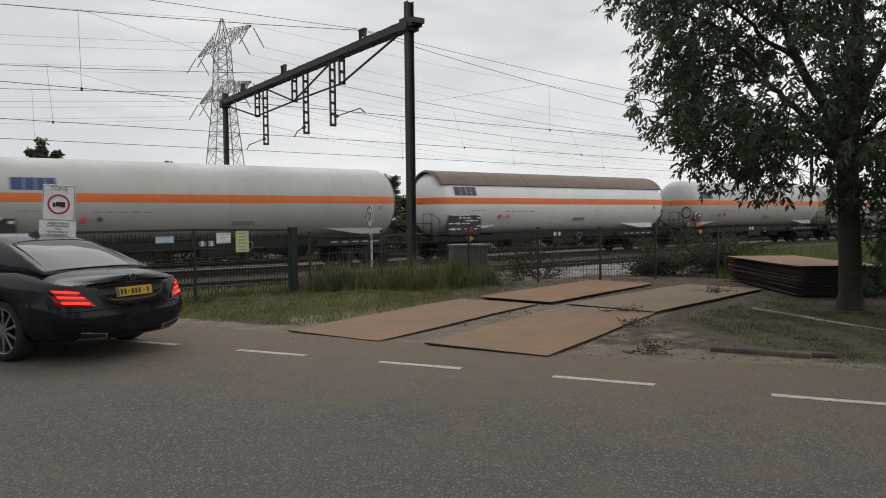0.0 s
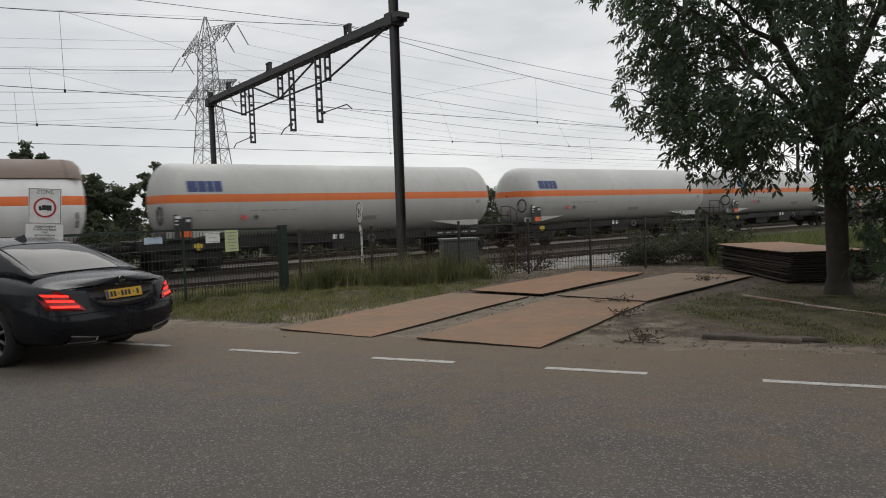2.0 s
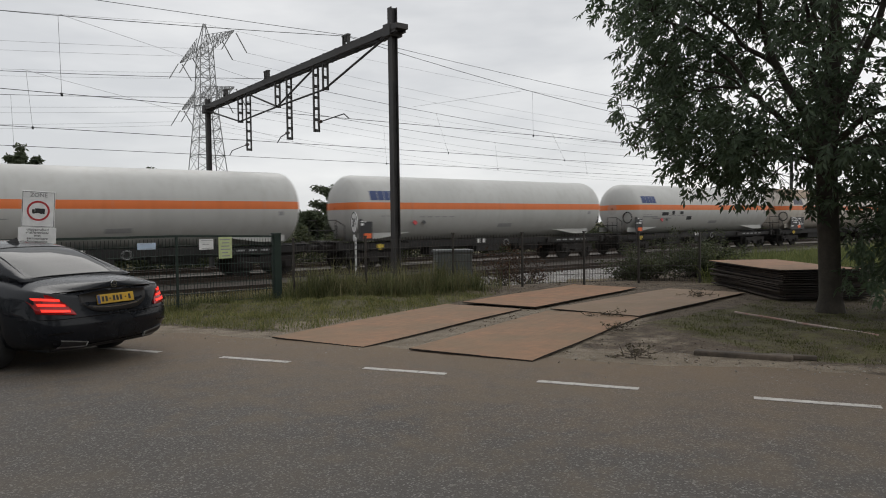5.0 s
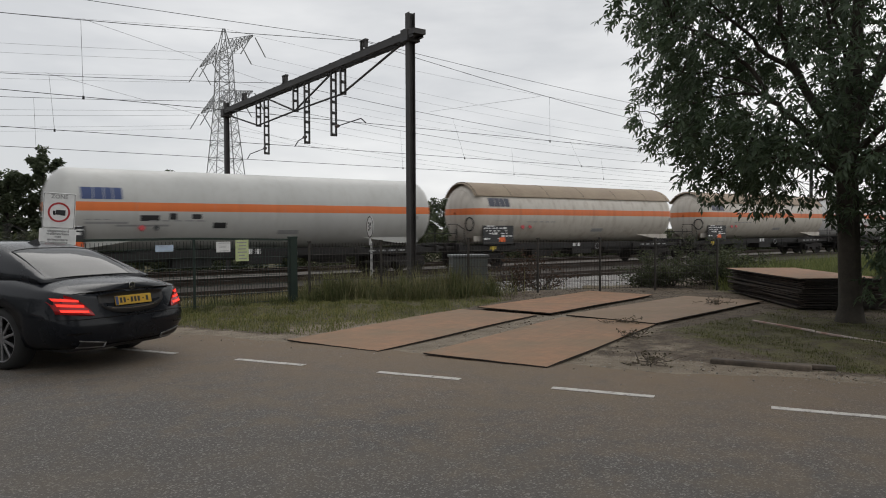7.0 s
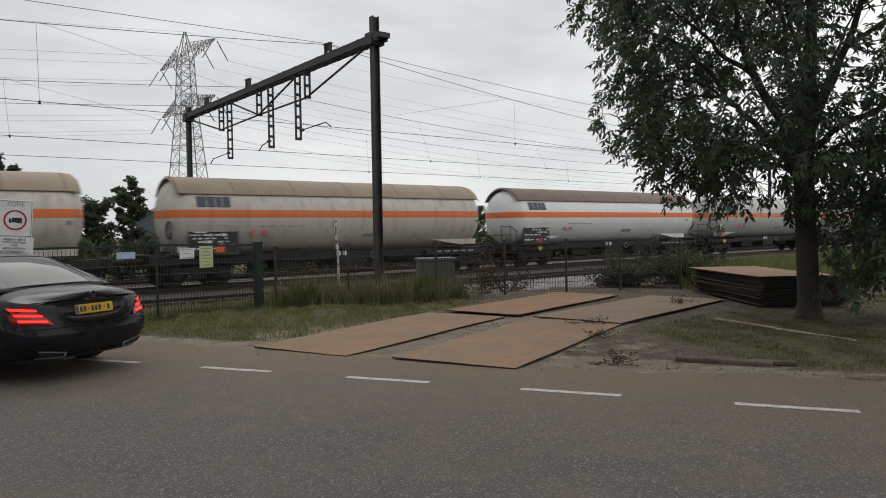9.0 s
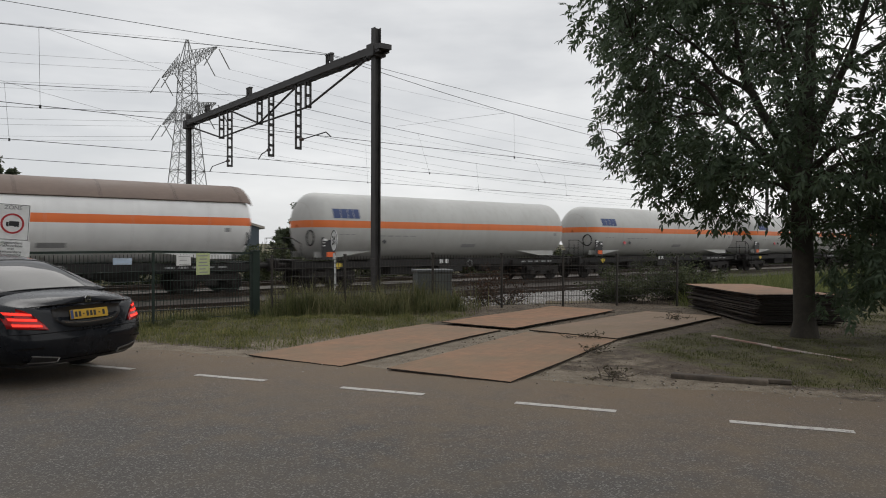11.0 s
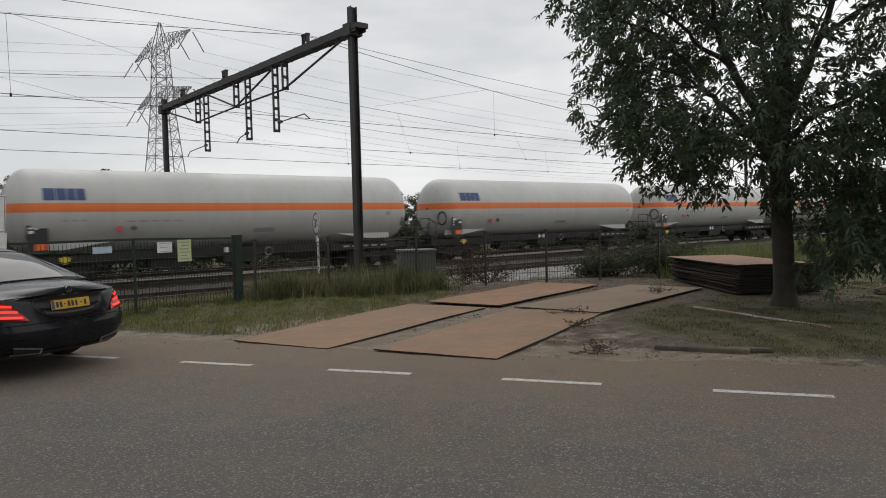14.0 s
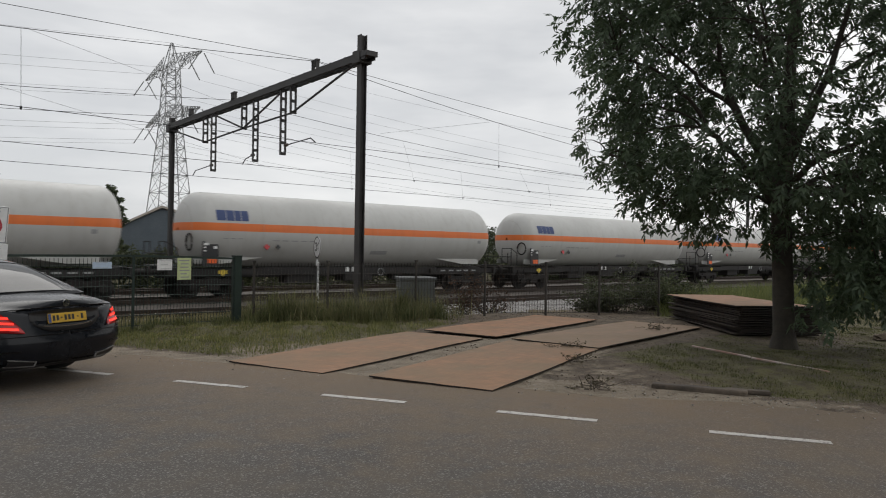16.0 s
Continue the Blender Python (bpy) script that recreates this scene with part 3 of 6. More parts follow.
def build_wagon(kind):
    paint, mark = {"plain": (M_TANK, M_BLUE), "long": (M_TANK, M_BLUE), "stained": (M_TANK, M_BLUE), "brown": (M_TANK_CLEAN, M_DARKBLUE), "tan": (M_TANK_DIRTY, M_DARKBLUE)}[kind]
    label = {"stained": "long white gas tank wagon with orange stripe and black stains", "plain": "long white gas tank wagon with an orange stripe, grey with dust", "long": "long white gas tank wagon with an orange stripe, grey with dust", "brown": "bright white gas tank wagon with orange stripe and brown sunshade",
             "tan": "soiled cream gas tank wagon with orange stripe and tan sunshade"}[kind]
    w = thing("tank_wagon", pose(0, TRACKS[1], RAIL_Z), label, "train wagon", "tank wagons of the passing train")
    dome = [(0.78 * math.cos(radians(a)), 1.5 * (math.sin(radians(a)) ** 0.8)) for a in (1, 8, 16, 25, 35, 46, 58, 70, 80)]
    lead, tail = {"tan": (-6.98, 6.98), "stained": (-6.72, 7.5), "plain": (-6.9, 7.48), "long": (-7.15, 7.78), "brown": (-7.6, 7.62)}[kind]
    prof = [(lead - d, r) for d, r in dome] + [(lead, 1.5)] + [(lead + (tail - lead) * i / 12, 1.5) for i in range(1, 13)] + [(tail + d, r) for d, r in dome[::-1]]
    tank = part("tank", revolve_x("tank", prof, paint, 64, 2.72), paint, w)
    if kind in ("brown", "tan"):
        mat = M_SHADE_BROWN if kind == "brown" else M_SHADE_TAN
        e = lead - 0.4
        outer = [(e - 0.1, 1.5), (e, 1.575), (tail + 0.18, 1.575), (tail + 0.43, 1.54), (tail + 0.6, 1.38), (tail + 0.6, 1.34), (tail + 0.38, 1.52), (e, 1.52), (e - 0.1, 1.5)]
        part("sunshade", revolve_x("sunshade", outer, mat, 28, 2.72, -57, 57), mat, w, "brown sheet-metal sunshade" if kind == "brown" else "weathered tan sunshade")
        ribs = bmesh.new()
        for x in (lead - 0.42, -5.2, -2.6, 0, 2.6, 5.2, tail + 0.08):
            tube(ribs, [(x, 1.572 * math.sin(radians(a)), 2.72 + 1.572 * math.cos(radians(a))) for a in range(-57, 58, 6)], 0.012, 5)
        part("rib", ribs, M_FRAME, w)
    # name on the flank: plain blocks in its colour
    for x0, x1, lo, hi in ((0.22, 0.6, 13, 30), (0.625, 0.94, 13, 30), (0.965, 1.22, 13, 30), (1.245, 1.54, 13, 30)):
        part("flank_mark", patches("flank_mark", mark, (lead + x0, lead + x1, lo, hi)), mark, tank, "block of the faded company mark")
    # skirts that cradle the tank over the bogies
    for s in (-1, 1):
        for e in (-1, 1):
            x0, x1 = sorted((s * 4.6, s * 7.4))
            a, b = (x0, x1) if s > 0 else (x1, x0)
            o = e * 1.06
            v = [(a, o, 1.62), (b, o, 1.62), (b, o, 1.36), (a + s * 1.7, o, 1.36)]
            v += [(p, q - e * 0.03, r) for p, q, r in v]
            part("saddle", mesh_of("saddle", v, [(0, 1, 2, 3), (7, 6, 5, 4), (0, 4, 5, 1), (1, 5, 6, 2), (2, 6, 7, 3), (3, 7, 4, 0)], paint), paint, w)
    # frame
    part("sole_bar", boxes(((0, 0, 0.98), (16.9, 0.5, 0.4), None, 0.02), ((6.3, -1.12, 1.03), (4.2, 0.1, 0.22)), ((6.3, 1.12, 1.03), (4.2, 0.1, 0.22)),
                           ((-6.3, -1.12, 1.03), (4.2, 0.1, 0.22)), ((-6.3, 1.12, 1.03), (4.2, 0.1, 0.22))), M_FRAME, w)
    part("side_rail", boxes(((0, -0.95, 1.08), (9.4, 0.07, 0.3)), ((0, 0.95, 1.08), (9.4, 0.07, 0.3)), ((-2.1, -0.98, 0.98), (0.08, 0.06, 0.5)), ((2.3, -0.98, 0.98), (0.08, 0.06, 0.5))), M_FRAME, w)
    for s in (-1, 1):
        part("headstock", boxes(((s * 8.4, 0, 1.05), (0.16, 2.6, 0.36), None, 0.02)), M_FRAME, w)
        for e in (-0.875, 0.875):
            bm = rods(0.1, ((s * 8.46, e, 1.05), (s * 9.03, e, 1.05)), seg=12)
            rod(bm, (s * 9.03, e, 1.05), (s * 9.095, e, 1.05), 0.25, 0.24, 18)
            part("buffer", bm, M_BOGIE, w)
        part("coupling", tube(bmesh.new(), [(s * 8.4, 0, 1.0), (s * 8.7, 0, 0.96), (s * 8.95, 0, 0.86)], 0.05), M_BOGIE, w)
        build_bogie(w, s * 6.6)
    # brakeman's platform and hand rails at the leading end
    part("platform", boxes(((-8.33, 0, 1.26), (0.55, 2.5, 0.05))), M_FRAME, w)
    rail = []
    for y in (-1.25, -0.55, 0.55, 1.25):
        rail += [[(-8.56, y, 1.26), (-8.56, y, 2.2)], [(-8.12, y, 1.26), (-8.12, y, 1.95)]]
    rail += [[(-8.56, -1.25, 2.2), (-8.56, -0.55, 2.2)], [(-8.56, 0.55, 2.2), (-8.56, 1.25, 2.2)], [(-8.56, -1.25, 1.75), (-8.56, 1.25, 1.75)], [(-8.56, -1.25, 2.2), (-8.12, -1.25, 1.95)]]
    for line in rail:
        part("hand_rail", wire_mesh("hand_rail", [line], 0.02, M_FRAME, 6), M_FRAME, w)
    hx, hr = (lead - 0.72, 0.32) if kind in ("plain", "stained", "tan") else (7.95, 0.3)
    part("hand_wheel", wire_mesh("hand_wheel", [[(hx, -1.1 + hr * math.sin(6.2832 * i / 20), 2.2 + hr * math.cos(6.2832 * i / 20)) for i in range(21)]], 0.035, M_FRAME, 6), M_FRAME, w)
    # data board with its rows of small writing, an orange plate and a diamond
    x0, y = (lead - 0.1, -1.36) if kind in ("brown", "tan") else (lead - 0.3, -1.36)
    bw, bh, bz = (1.95, 1.02, 1.72) if kind in ("brown", "tan") else (0.65, 0.94, 1.76)
    board = part("data_board", boxes(((x0 + bw / 2, y, bz), (bw, 0.03, bh), None, 0.008)), M_BOARD, w, "black data board with rows of small white writing")
    rnd = random.Random(kind)
    bars = bmesh.new()
    for r in range(6 if bw > 1 else 3):
        x = x0 + 0.06
        while x < x0 + bw - 0.2:
            k = rnd.choice((0.08, 0.14, 0.2))
            if rnd.random() < 0.62:
                box(bars, (x + k / 2, y - 0.018, bz + bh / 2 - 0.1 - 0.13 * r), (k, 0.006, 0.055 if rnd.random() < 0.75 else 0.1))
            x += k + rnd.choice((0.05, 0.12))
    tagged(part("writing_bars", bars, M_SIGNWHITE, board), kind="stuff")
    part("orange_plate", boxes(((x0 + bw * 0.62, y - 0.019, bz - bh * 0.28), (0.36, 0.012, 0.22))), M_ORANGE if kind != "brown" else M_SIGNRED, board)
    dia = Matrix.Translation((-4.55, -1.41, 2.06)) @ Matrix.Rotation(radians(-15), 4, "X") @ Matrix.Rotation(radians(45), 4, "Y")
    part("hazard_diamond", boxes(((0, 0, 0), (0.2, 0.02, 0.2), dia)), M_SIGNRED, w)
    dia2 = Matrix.Translation((-4.05, -1.41, 2.06)) @ Matrix.Rotation(radians(-15), 4, "X") @ Matrix.Rotation(radians(45), 4, "Y")
    part("hazard_diamond", boxes(((0, 0, 0), (0.16, 0.02, 0.16), dia2)), M_BLACK if kind in ("plain", "long", "stained") else M_SIGNRED, w)
    for q in ((7.0, 7.2, -12, -6), (0.6, 1.5, -38, -30)):
        part("flank_plate", patches("flank_plate", M_SIGNGREY, q), M_SIGNGREY, w)
    if kind == "stained":
        for q in ((-4.6, -3.95, -16, -8), (-3.6, -3.35, -14, -5), (-2.8, -2.45, -13, -6), (-2.0, -1.5, -27, -18), (-6.4, -5.0, -20, -17), (-5.4, -3.6, -24, -21)):
            part("stain", patches("stain", M_BOARD if q[0] > -4.7 else M_SIGNGREY, (*q, 1.505)), M_BOARD, tank, "smear of black paint over old marks")
    tagged(part("flank_writing", patches("flank_writing", M_SIGNGREY, *[(-4.3 + 0.42 * i, -4.0 + 0.42 * i, -16.5, -14.8) for i in range(5)], *[(-6.4 + 0.3 * i, -6.2 + 0.3 * i, -14.5, -13.2) for i in range(3)]), M_SIGNGREY, tank), kind="stuff")
    # valve gear under the middle, with the two white handles
    part("valve_box", boxes(((0.2, -0.5, 0.9), (1.5, 0.9, 0.6), None, 0.03)), M_FRAME, w)
    part("brake_box", boxes(((-2.6, -0.4, 0.82), (1.5, 0.8, 0.6), None, 0.05)), M_FRAME, w)
    part("tool_box", boxes(((3.6, 0.1, 0.8), (1.1, 0.9, 0.55), None, 0.05)), M_FRAME, w)
    part("brake_reservoir", rods(0.19, ((2.2, -0.55, 0.82), (3.4, -0.55, 0.82)), seg=14), M_FRAME, w)
    part("valve_wheel", wire_mesh("valve_wheel", [[(1.35 + 0.16 * math.sin(6.2832 * i / 14), -1.02, 1.0 + 0.16 * math.cos(6.2832 * i / 14)) for i in range(15)]], 0.022, M_SIGNGREY, 5), M_SIGNGREY, w)
    for x in (-0.45, -0.12):
        part("tag_plate", boxes(((x, -1.0, 1.12), (0.16, 0.02, 0.2))), M_SIGNWHITE, w)
    part("brake_mark", boxes(((-6.3, -1.19, 1.03), (0.34, 0.02, 0.14)), ((-6.3, -1.19, 1.0), (0.12, 0.021, 0.26))), M_YELLOW, w)
    for i in range(5):
        part("solebar_mark", boxes(((5.0 + 0.5 * i, -1.175, 1.04), (0.3, 0.012, 0.07))), M_SIGNGREY, w)
    part("step", boxes(((-7.75, -1.2, 0.55), (0.5, 0.25, 0.04)), ((-7.97, -1.2, 0.8), (0.04, 0.04, 0.5)), ((-7.53, -1.2, 0.8), (0.04, 0.04, 0.5))), M_FRAME, w)
    return w


KINDS = {1: "brown", 5: "long", 12: "long", 6: "stained", 7: "tan", 8: "tan", 9: "brown"}
WAGONS = {}
FIRST, LAST, PITCH, PACE = 8.95, 20, 18.21, -15.4
SLACK = {0: -0.3, 2: 0.12, 3: -0.15, 6: 0.1, 10: 0.25, 11: -0.1, 13: 0.05}


def start_of(k):
    """Where wagon k stands at the start."""
    return FIRST + PITCH * k + SLACK.get(k, 0.0)


def build_train():
    made = {}
    for k in range(-2, LAST):
        kind = KINDS.get(k, "plain")
        m = pose(start_of(k), TRACKS[1], RAIL_Z)
        if kind in made:
            WAGONS[k] = copy_thing(made[kind], m)
        else:
            WAGONS[k] = made[kind] = build_wagon(kind)
            made[kind].matrix_basis = m


build_train()


# ---- overhead line ----
def build_portal(x, label):
    """A rolled-steel portal: two masts, a double-channel beam, drop brackets with their ties and arms."""
    p = thing("catenary_portal", pose(x, 0, 0), label, "railway portal", "catenary portals")

    def mast(y, top, h=0.115):
        """A rolled H section on a concrete foot."""
        sec = [(-h, -h), (-h + 0.022, -h), (-h + 0.022, -0.009), (h - 0.022, -0.009), (h - 0.022, -h), (h, -h), (h, h), (h - 0.022, h), (h - 0.022, 0.009), (-h + 0.022, 0.009), (-h + 0.022, h), (-h, h)]
        v = [(a, y + b, z) for z in (-0.8, top) for a, b in sec]
        f = [(i, (i + 1) % 12, 12 + (i + 1) % 12, 12 + i) for i in range(12)] + [(12, 13, 22, 23), (13, 14, 21, 22), (14, 15, 20, 21), (15, 16, 19, 20), (16, 17, 18, 19)]
        part("mast", mesh_of("mast", v, f, M_MAST), M_MAST, p)
        part("footing", boxes(((0, y, -0.62), (0.6, 0.6, 0.36), None, 0.03)), M_CONCRETE, p)

    mast(19.37, 8.6)
    mast(37.2, 8.35)
    for s in (-0.19, 0.19):
        part("beam", boxes(((s, 28.2, 7.86), (0.02, 18.6, 0.25)), ((s * 0.82, 28.2, 7.975), (0.1, 18.6, 0.02)), ((s * 0.82, 28.2, 7.745), (0.1, 18.6, 0.02))), M_MAST, p)
    bar = None
    for i in range(20):
        for z in (7.725, 7.995):
            o = part("lacing", bar or boxes(((0, 0, 0), (0.4, 0.12, 0.015))), M_MAST, p)
            bar, o.location = o.data, (0, 19.2 + 0.92 * i, z)
    part("beam_cap", boxes(((0, 19.37, 7.86), (0.5, 0.42, 0.4), None, 0.02), ((0, 19.0, 7.9), (0.44, 0.4, 0.16))), M_MAST, p)
    part("beam_cap", boxes(((0, 37.2, 7.8), (0.5, 0.45, 0.42), None, 0.02)), M_MAST, p)

    def hanger(y, lo, hi=7.72):
        bm = boxes(((-0.1, y, (lo + hi) / 2), (0.05, 0.09, hi - lo)), ((0.1, y, (lo + hi) / 2), (0.05, 0.09, hi - lo)))
        z = lo + 0.05
        while z < hi:
            box(bm, (0, y, z), (0.2, 0.09, 0.1))
            z += 0.42
        part("hanger", bm, M_MAST, p)

    for y, lo in ((24.03, 6.72), (28.37, 6.66), (32.65, 6.55)):
        hanger(y, lo)
    for y, lo in ((24.82, 5.25), (27.24, 5.2), (31.65, 5.15)):
        hanger(y, lo)
    for tie in (((0, 19.9, 7.72), (0, 24.03, 6.78)), ((0, 24.03, 6.76), (0, 28.37, 6.72)), ((0, 28.37, 6.72), (0, 32.65, 6.62)), ((0, 32.65, 6.6), (0, 36.9, 7.65)),
                ((0, 24.9, 7.7), (0, 28.37, 6.74)), ((0, 28.37, 6.7), (0, 31.4, 7.66))):
        part("tie_rod", rods(0.04, tie), M_MAST, p)
    for y, z, yc, zc in ((24.7, 5.6, 22.4, 5.55), (27.3, 5.5, 28.6, 5.3), (31.7, 5.45, 34.3, 5.25)):
        s = 1 if yc > y else -1
        bm = rods(0.022, ((0, y + 0.25 * s, z), (0.05, yc - 0.35 * s, zc + 0.12)), ((0.05, yc - 0.35 * s, zc + 0.12), (0.05, yc, zc - 0.08)))
        arm = part("steady_arm", bm, M_MAST, p)
        bm = rods(0.03, ((0, y, z), (0, y + 0.3 * s, z)))
        for i in range(4):
            rod(bm, (0, y + (0.08 + 0.05 * i) * s, z), (0, y + (0.105 + 0.05 * i) * s, z), 0.065, 0.065, 12)
        part("insulator", bm, M_INSUL, arm)
    for y in (22.4, 29.45, 34.5):
        bm = boxes(((0, y - 0.16, 8.2), (0.12, 0.05, 0.36)), ((0, y + 0.16, 8.2), (0.12, 0.05, 0.36)), ((0, y, 8.38), (0.14, 0.42, 0.06)), ((0, y - 0.4, 8.05), (0.1, 0.5, 0.06)))
        rod(bm, (0, y, 8.34), (0, y, 8.16), 0.07, 0.07, 10)
        part("wire_saddle", bm, M_MAST, p)
    return p


build_portal(12.55, "dark rusted steel catenary portal spanning three tracks")
for px_, in ((72.5,), (132.5,), (-47.5,)):
    build_portal(px_, "distant dark steel catenary portal over the tracks")


def sag(a, b, d, n=24):
    a, b = Vector(a), Vector(b)
    return [a.lerp(b, i / n) - Vector((0, 0, 4 * d * (i / n) * (1 - i / n))) for i in range(n + 1)]


def build_wires():
    spans = [(-107.5, -47.5), (-47.5, 12.55), (12.55, 72.5), (72.5, 132.5), (132.5, 192.5)]
    for y, yc, zc, zm in ((22.4, 22.4, 5.42, 8.36), (29.45, 28.5, 5.2, 8.06), (34.5, 34.3, 5.12, 8.02)):
        w = thing("catenary_wires", pose(0, 0, 0), "dark copper contact wire hung from its carrier by droppers", "overhead wire", "overhead lines")
        top, drop = [], []
        for a, b in spans:
            dip = 2.05 if y < 25 and a > 0 else 1.47
            line = sag((a, y, zm), (b, y, zm), dip)
            top.append(line)
            for i in range(6):
                u = (9.1 + 8.36 * i) / 60
                p = Vector((a + (b - a) * u, y, zm - 4 * dip * u * (1 - u)))
                drop.append([p, (p.x + 0.03, yc, zc)])
        part("carrier_wire", wire_mesh("carrier_wire", top, 0.0105, M_WIRE), M_WIRE, w)
        cw = [(x, yc + (0.2 if i % 2 else -0.2), zc) for i, x in enumerate((-107.5, -47.5, 12.55, 72.5, 132.5, 192.5))]
        part("contact_wire", wire_mesh("contact_wire", [cw, [(a, b + 0.05, c + 0.01) for a, b, c in cw]], 0.009, M_WIRE), M_WIRE, w)
        for line in drop:
            part("dropper", wire_mesh("dropper", [line], 0.005, M_WIRE, 4), M_WIRE, w)
        for a, b in drop:
            part("clip", boxes((b, (0.06, 0.02, 0.1))), M_WIRE, w)
    f = thing("feeder_wire", pose(0, 0, 0), "dark feeder cable strung along the portal tops", "overhead wire", "overhead lines")
    part("cable", wire_mesh("cable", [sag((a, 22.5, 8.42), (b, 22.5, 8.42), 0.4 if a < 0 else 1.1) for a, b in spans], 0.009, M_WIRE), M_WIRE, f)
    slant = thing("tie_wire", pose(0, 0, 0), "thin slanting tie wires between the carriers", "overhead wire", "overhead lines")
    part("cable", wire_mesh("cable", [[(3.5, 22.4, 7.64), (16.46, 34.4, 8.48)], [(3.2, 28.4, 7.18), (16.41, 34.4, 5.97)], [(21.1, 22.4, 7.29), (19.52, 28.4, 7.32)]], 0.005, M_WIRE, 4), M_WIRE, slant)


build_wires()


# ---- high-voltage pylon and its lines ----
def build_pylon(c, yaw, label):
    p = thing("power_pylon", pose(c[0], c[1], c[2], 0, 0, yaw), label, "pylon", "power pylons")

    def leg_half(z):
        return np.interp(z, [0, 20, 27, 38.5, 43.5], [4.2, 2.35, 1.75, 1.25, 0.15])

    bars = []
    zs = [0, 5, 9.5, 13.5, 17, 20, 22.5, 24.8, 27, 29, 31, 33, 35, 36.8, 38.5]
    cor = [(-1, -1), (1, -1), (1, 1), (-1, 1)]
    for sx, sy in cor:
        part("leg", wire_mesh("leg", [[(sx * leg_half(z), sy * leg_half(z), z) for z in zs + [43.5]]], 0.11, M_PYLON, 4), M_PYLON, p)
    for z0, z1 in zip(zs, zs[1:]):
        for (ax, ay), (bx, by) in zip(cor, cor[1:] + cor[:1]):
            h0, h1 = leg_half(z0), leg_half(z1)
            bars += [[(ax * h0, ay * h0, z0), (bx * h1, by * h1, z1)], [(bx * h0, by * h0, z0), (ax * h1, ay * h1, z1)], [(ax * h1, ay * h1, z1), (bx * h1, by * h1, z1)]]
    part("lattice", wire_mesh("lattice", bars, 0.055, M_PYLON, 4), M_PYLON, p)
    for z, reach in ((38.2, 15.5), (28.0, 15.0)):
        for s in (-1, 1):
            arm = []
            h = leg_half(z)
            for q in (-1, 1):
                lo = [(q * h * (1 - i / 8) * 1.0, s * (h + (reach - h) * i / 8), z + 0.35 * i / 8) for i in range(9)]
                hi = [(q * h * (1 - i / 8) * 0.8, s * (h + (reach - h) * i / 8), z + 2.6 - 2.0 * i / 8) for i in range(9)]
                arm += [lo, hi]
                for i in range(8):
                    arm += [[lo[i], hi[i + 1]], [hi[i], lo[i + 1]], [lo[i + 1], hi[i + 1]]]
            part("cross_arm", wire_mesh("cross_arm", arm, 0.055, M_PYLON, 4), M_PYLON, p)
            for d in (reach, reach * 0.55):
                part("insulator_string", wire_mesh("insulator_string", [[(2.4, s * d, z - 3.2), (0.4, s * d, z + 0.2)], [(-2.4, s * d, z - 3.2), (-0.4, s * d, z + 0.2)]], 0.11, M_PYLON, 5), M_PYLON, p)
    return p


PYLON = pose(48.2, 144.0, -1.0, 0, 0, 1)
build_pylon((48.2, 144.0, -1.0), 1, "grey lattice power pylon with two cross-arms")


def build_power_lines():
    w = thing("power_lines", pose(0, 0, 0), "thin grey high-voltage conductors strung from the pylon", "power lines")
    lines = []
    for z, reach in ((38.2, 15.5), (28.0, 15.0)):
        for s in (-1, 1):
            for d in (reach, reach * 0.55):
                for e in (0.0,):
                    a = PYLON @ Vector((-2.4, s * d + e, z - 3.2))
                    b = PYLON @ Vector((-330, s * d + e + 20, z - 1))
                    lines.append(sag(a, b, 8.5, 40))
                    a = PYLON @ Vector((2.4, s * d + e, z - 3.2))
                    b = PYLON @ Vector((330, s * d + e - 30, z - 3))
                    lines.append(sag(a, b, 9.5, 40))
    for line in lines:
        part("conductor", wire_mesh("conductor", [line], 0.02, M_HVWIRE, 4), M_HVWIRE, w)
    top = PYLON @ Vector((0, 0, 43.5))
    part("ground_wire", wire_mesh("ground_wire", [sag(top, PYLON @ Vector((-330, 20, 43)), 7, 40), sag(top, PYLON @ Vector((330, -30, 41)), 7, 40)], 0.022, M_HVWIRE, 4), M_HVWIRE, w)


build_power_lines()


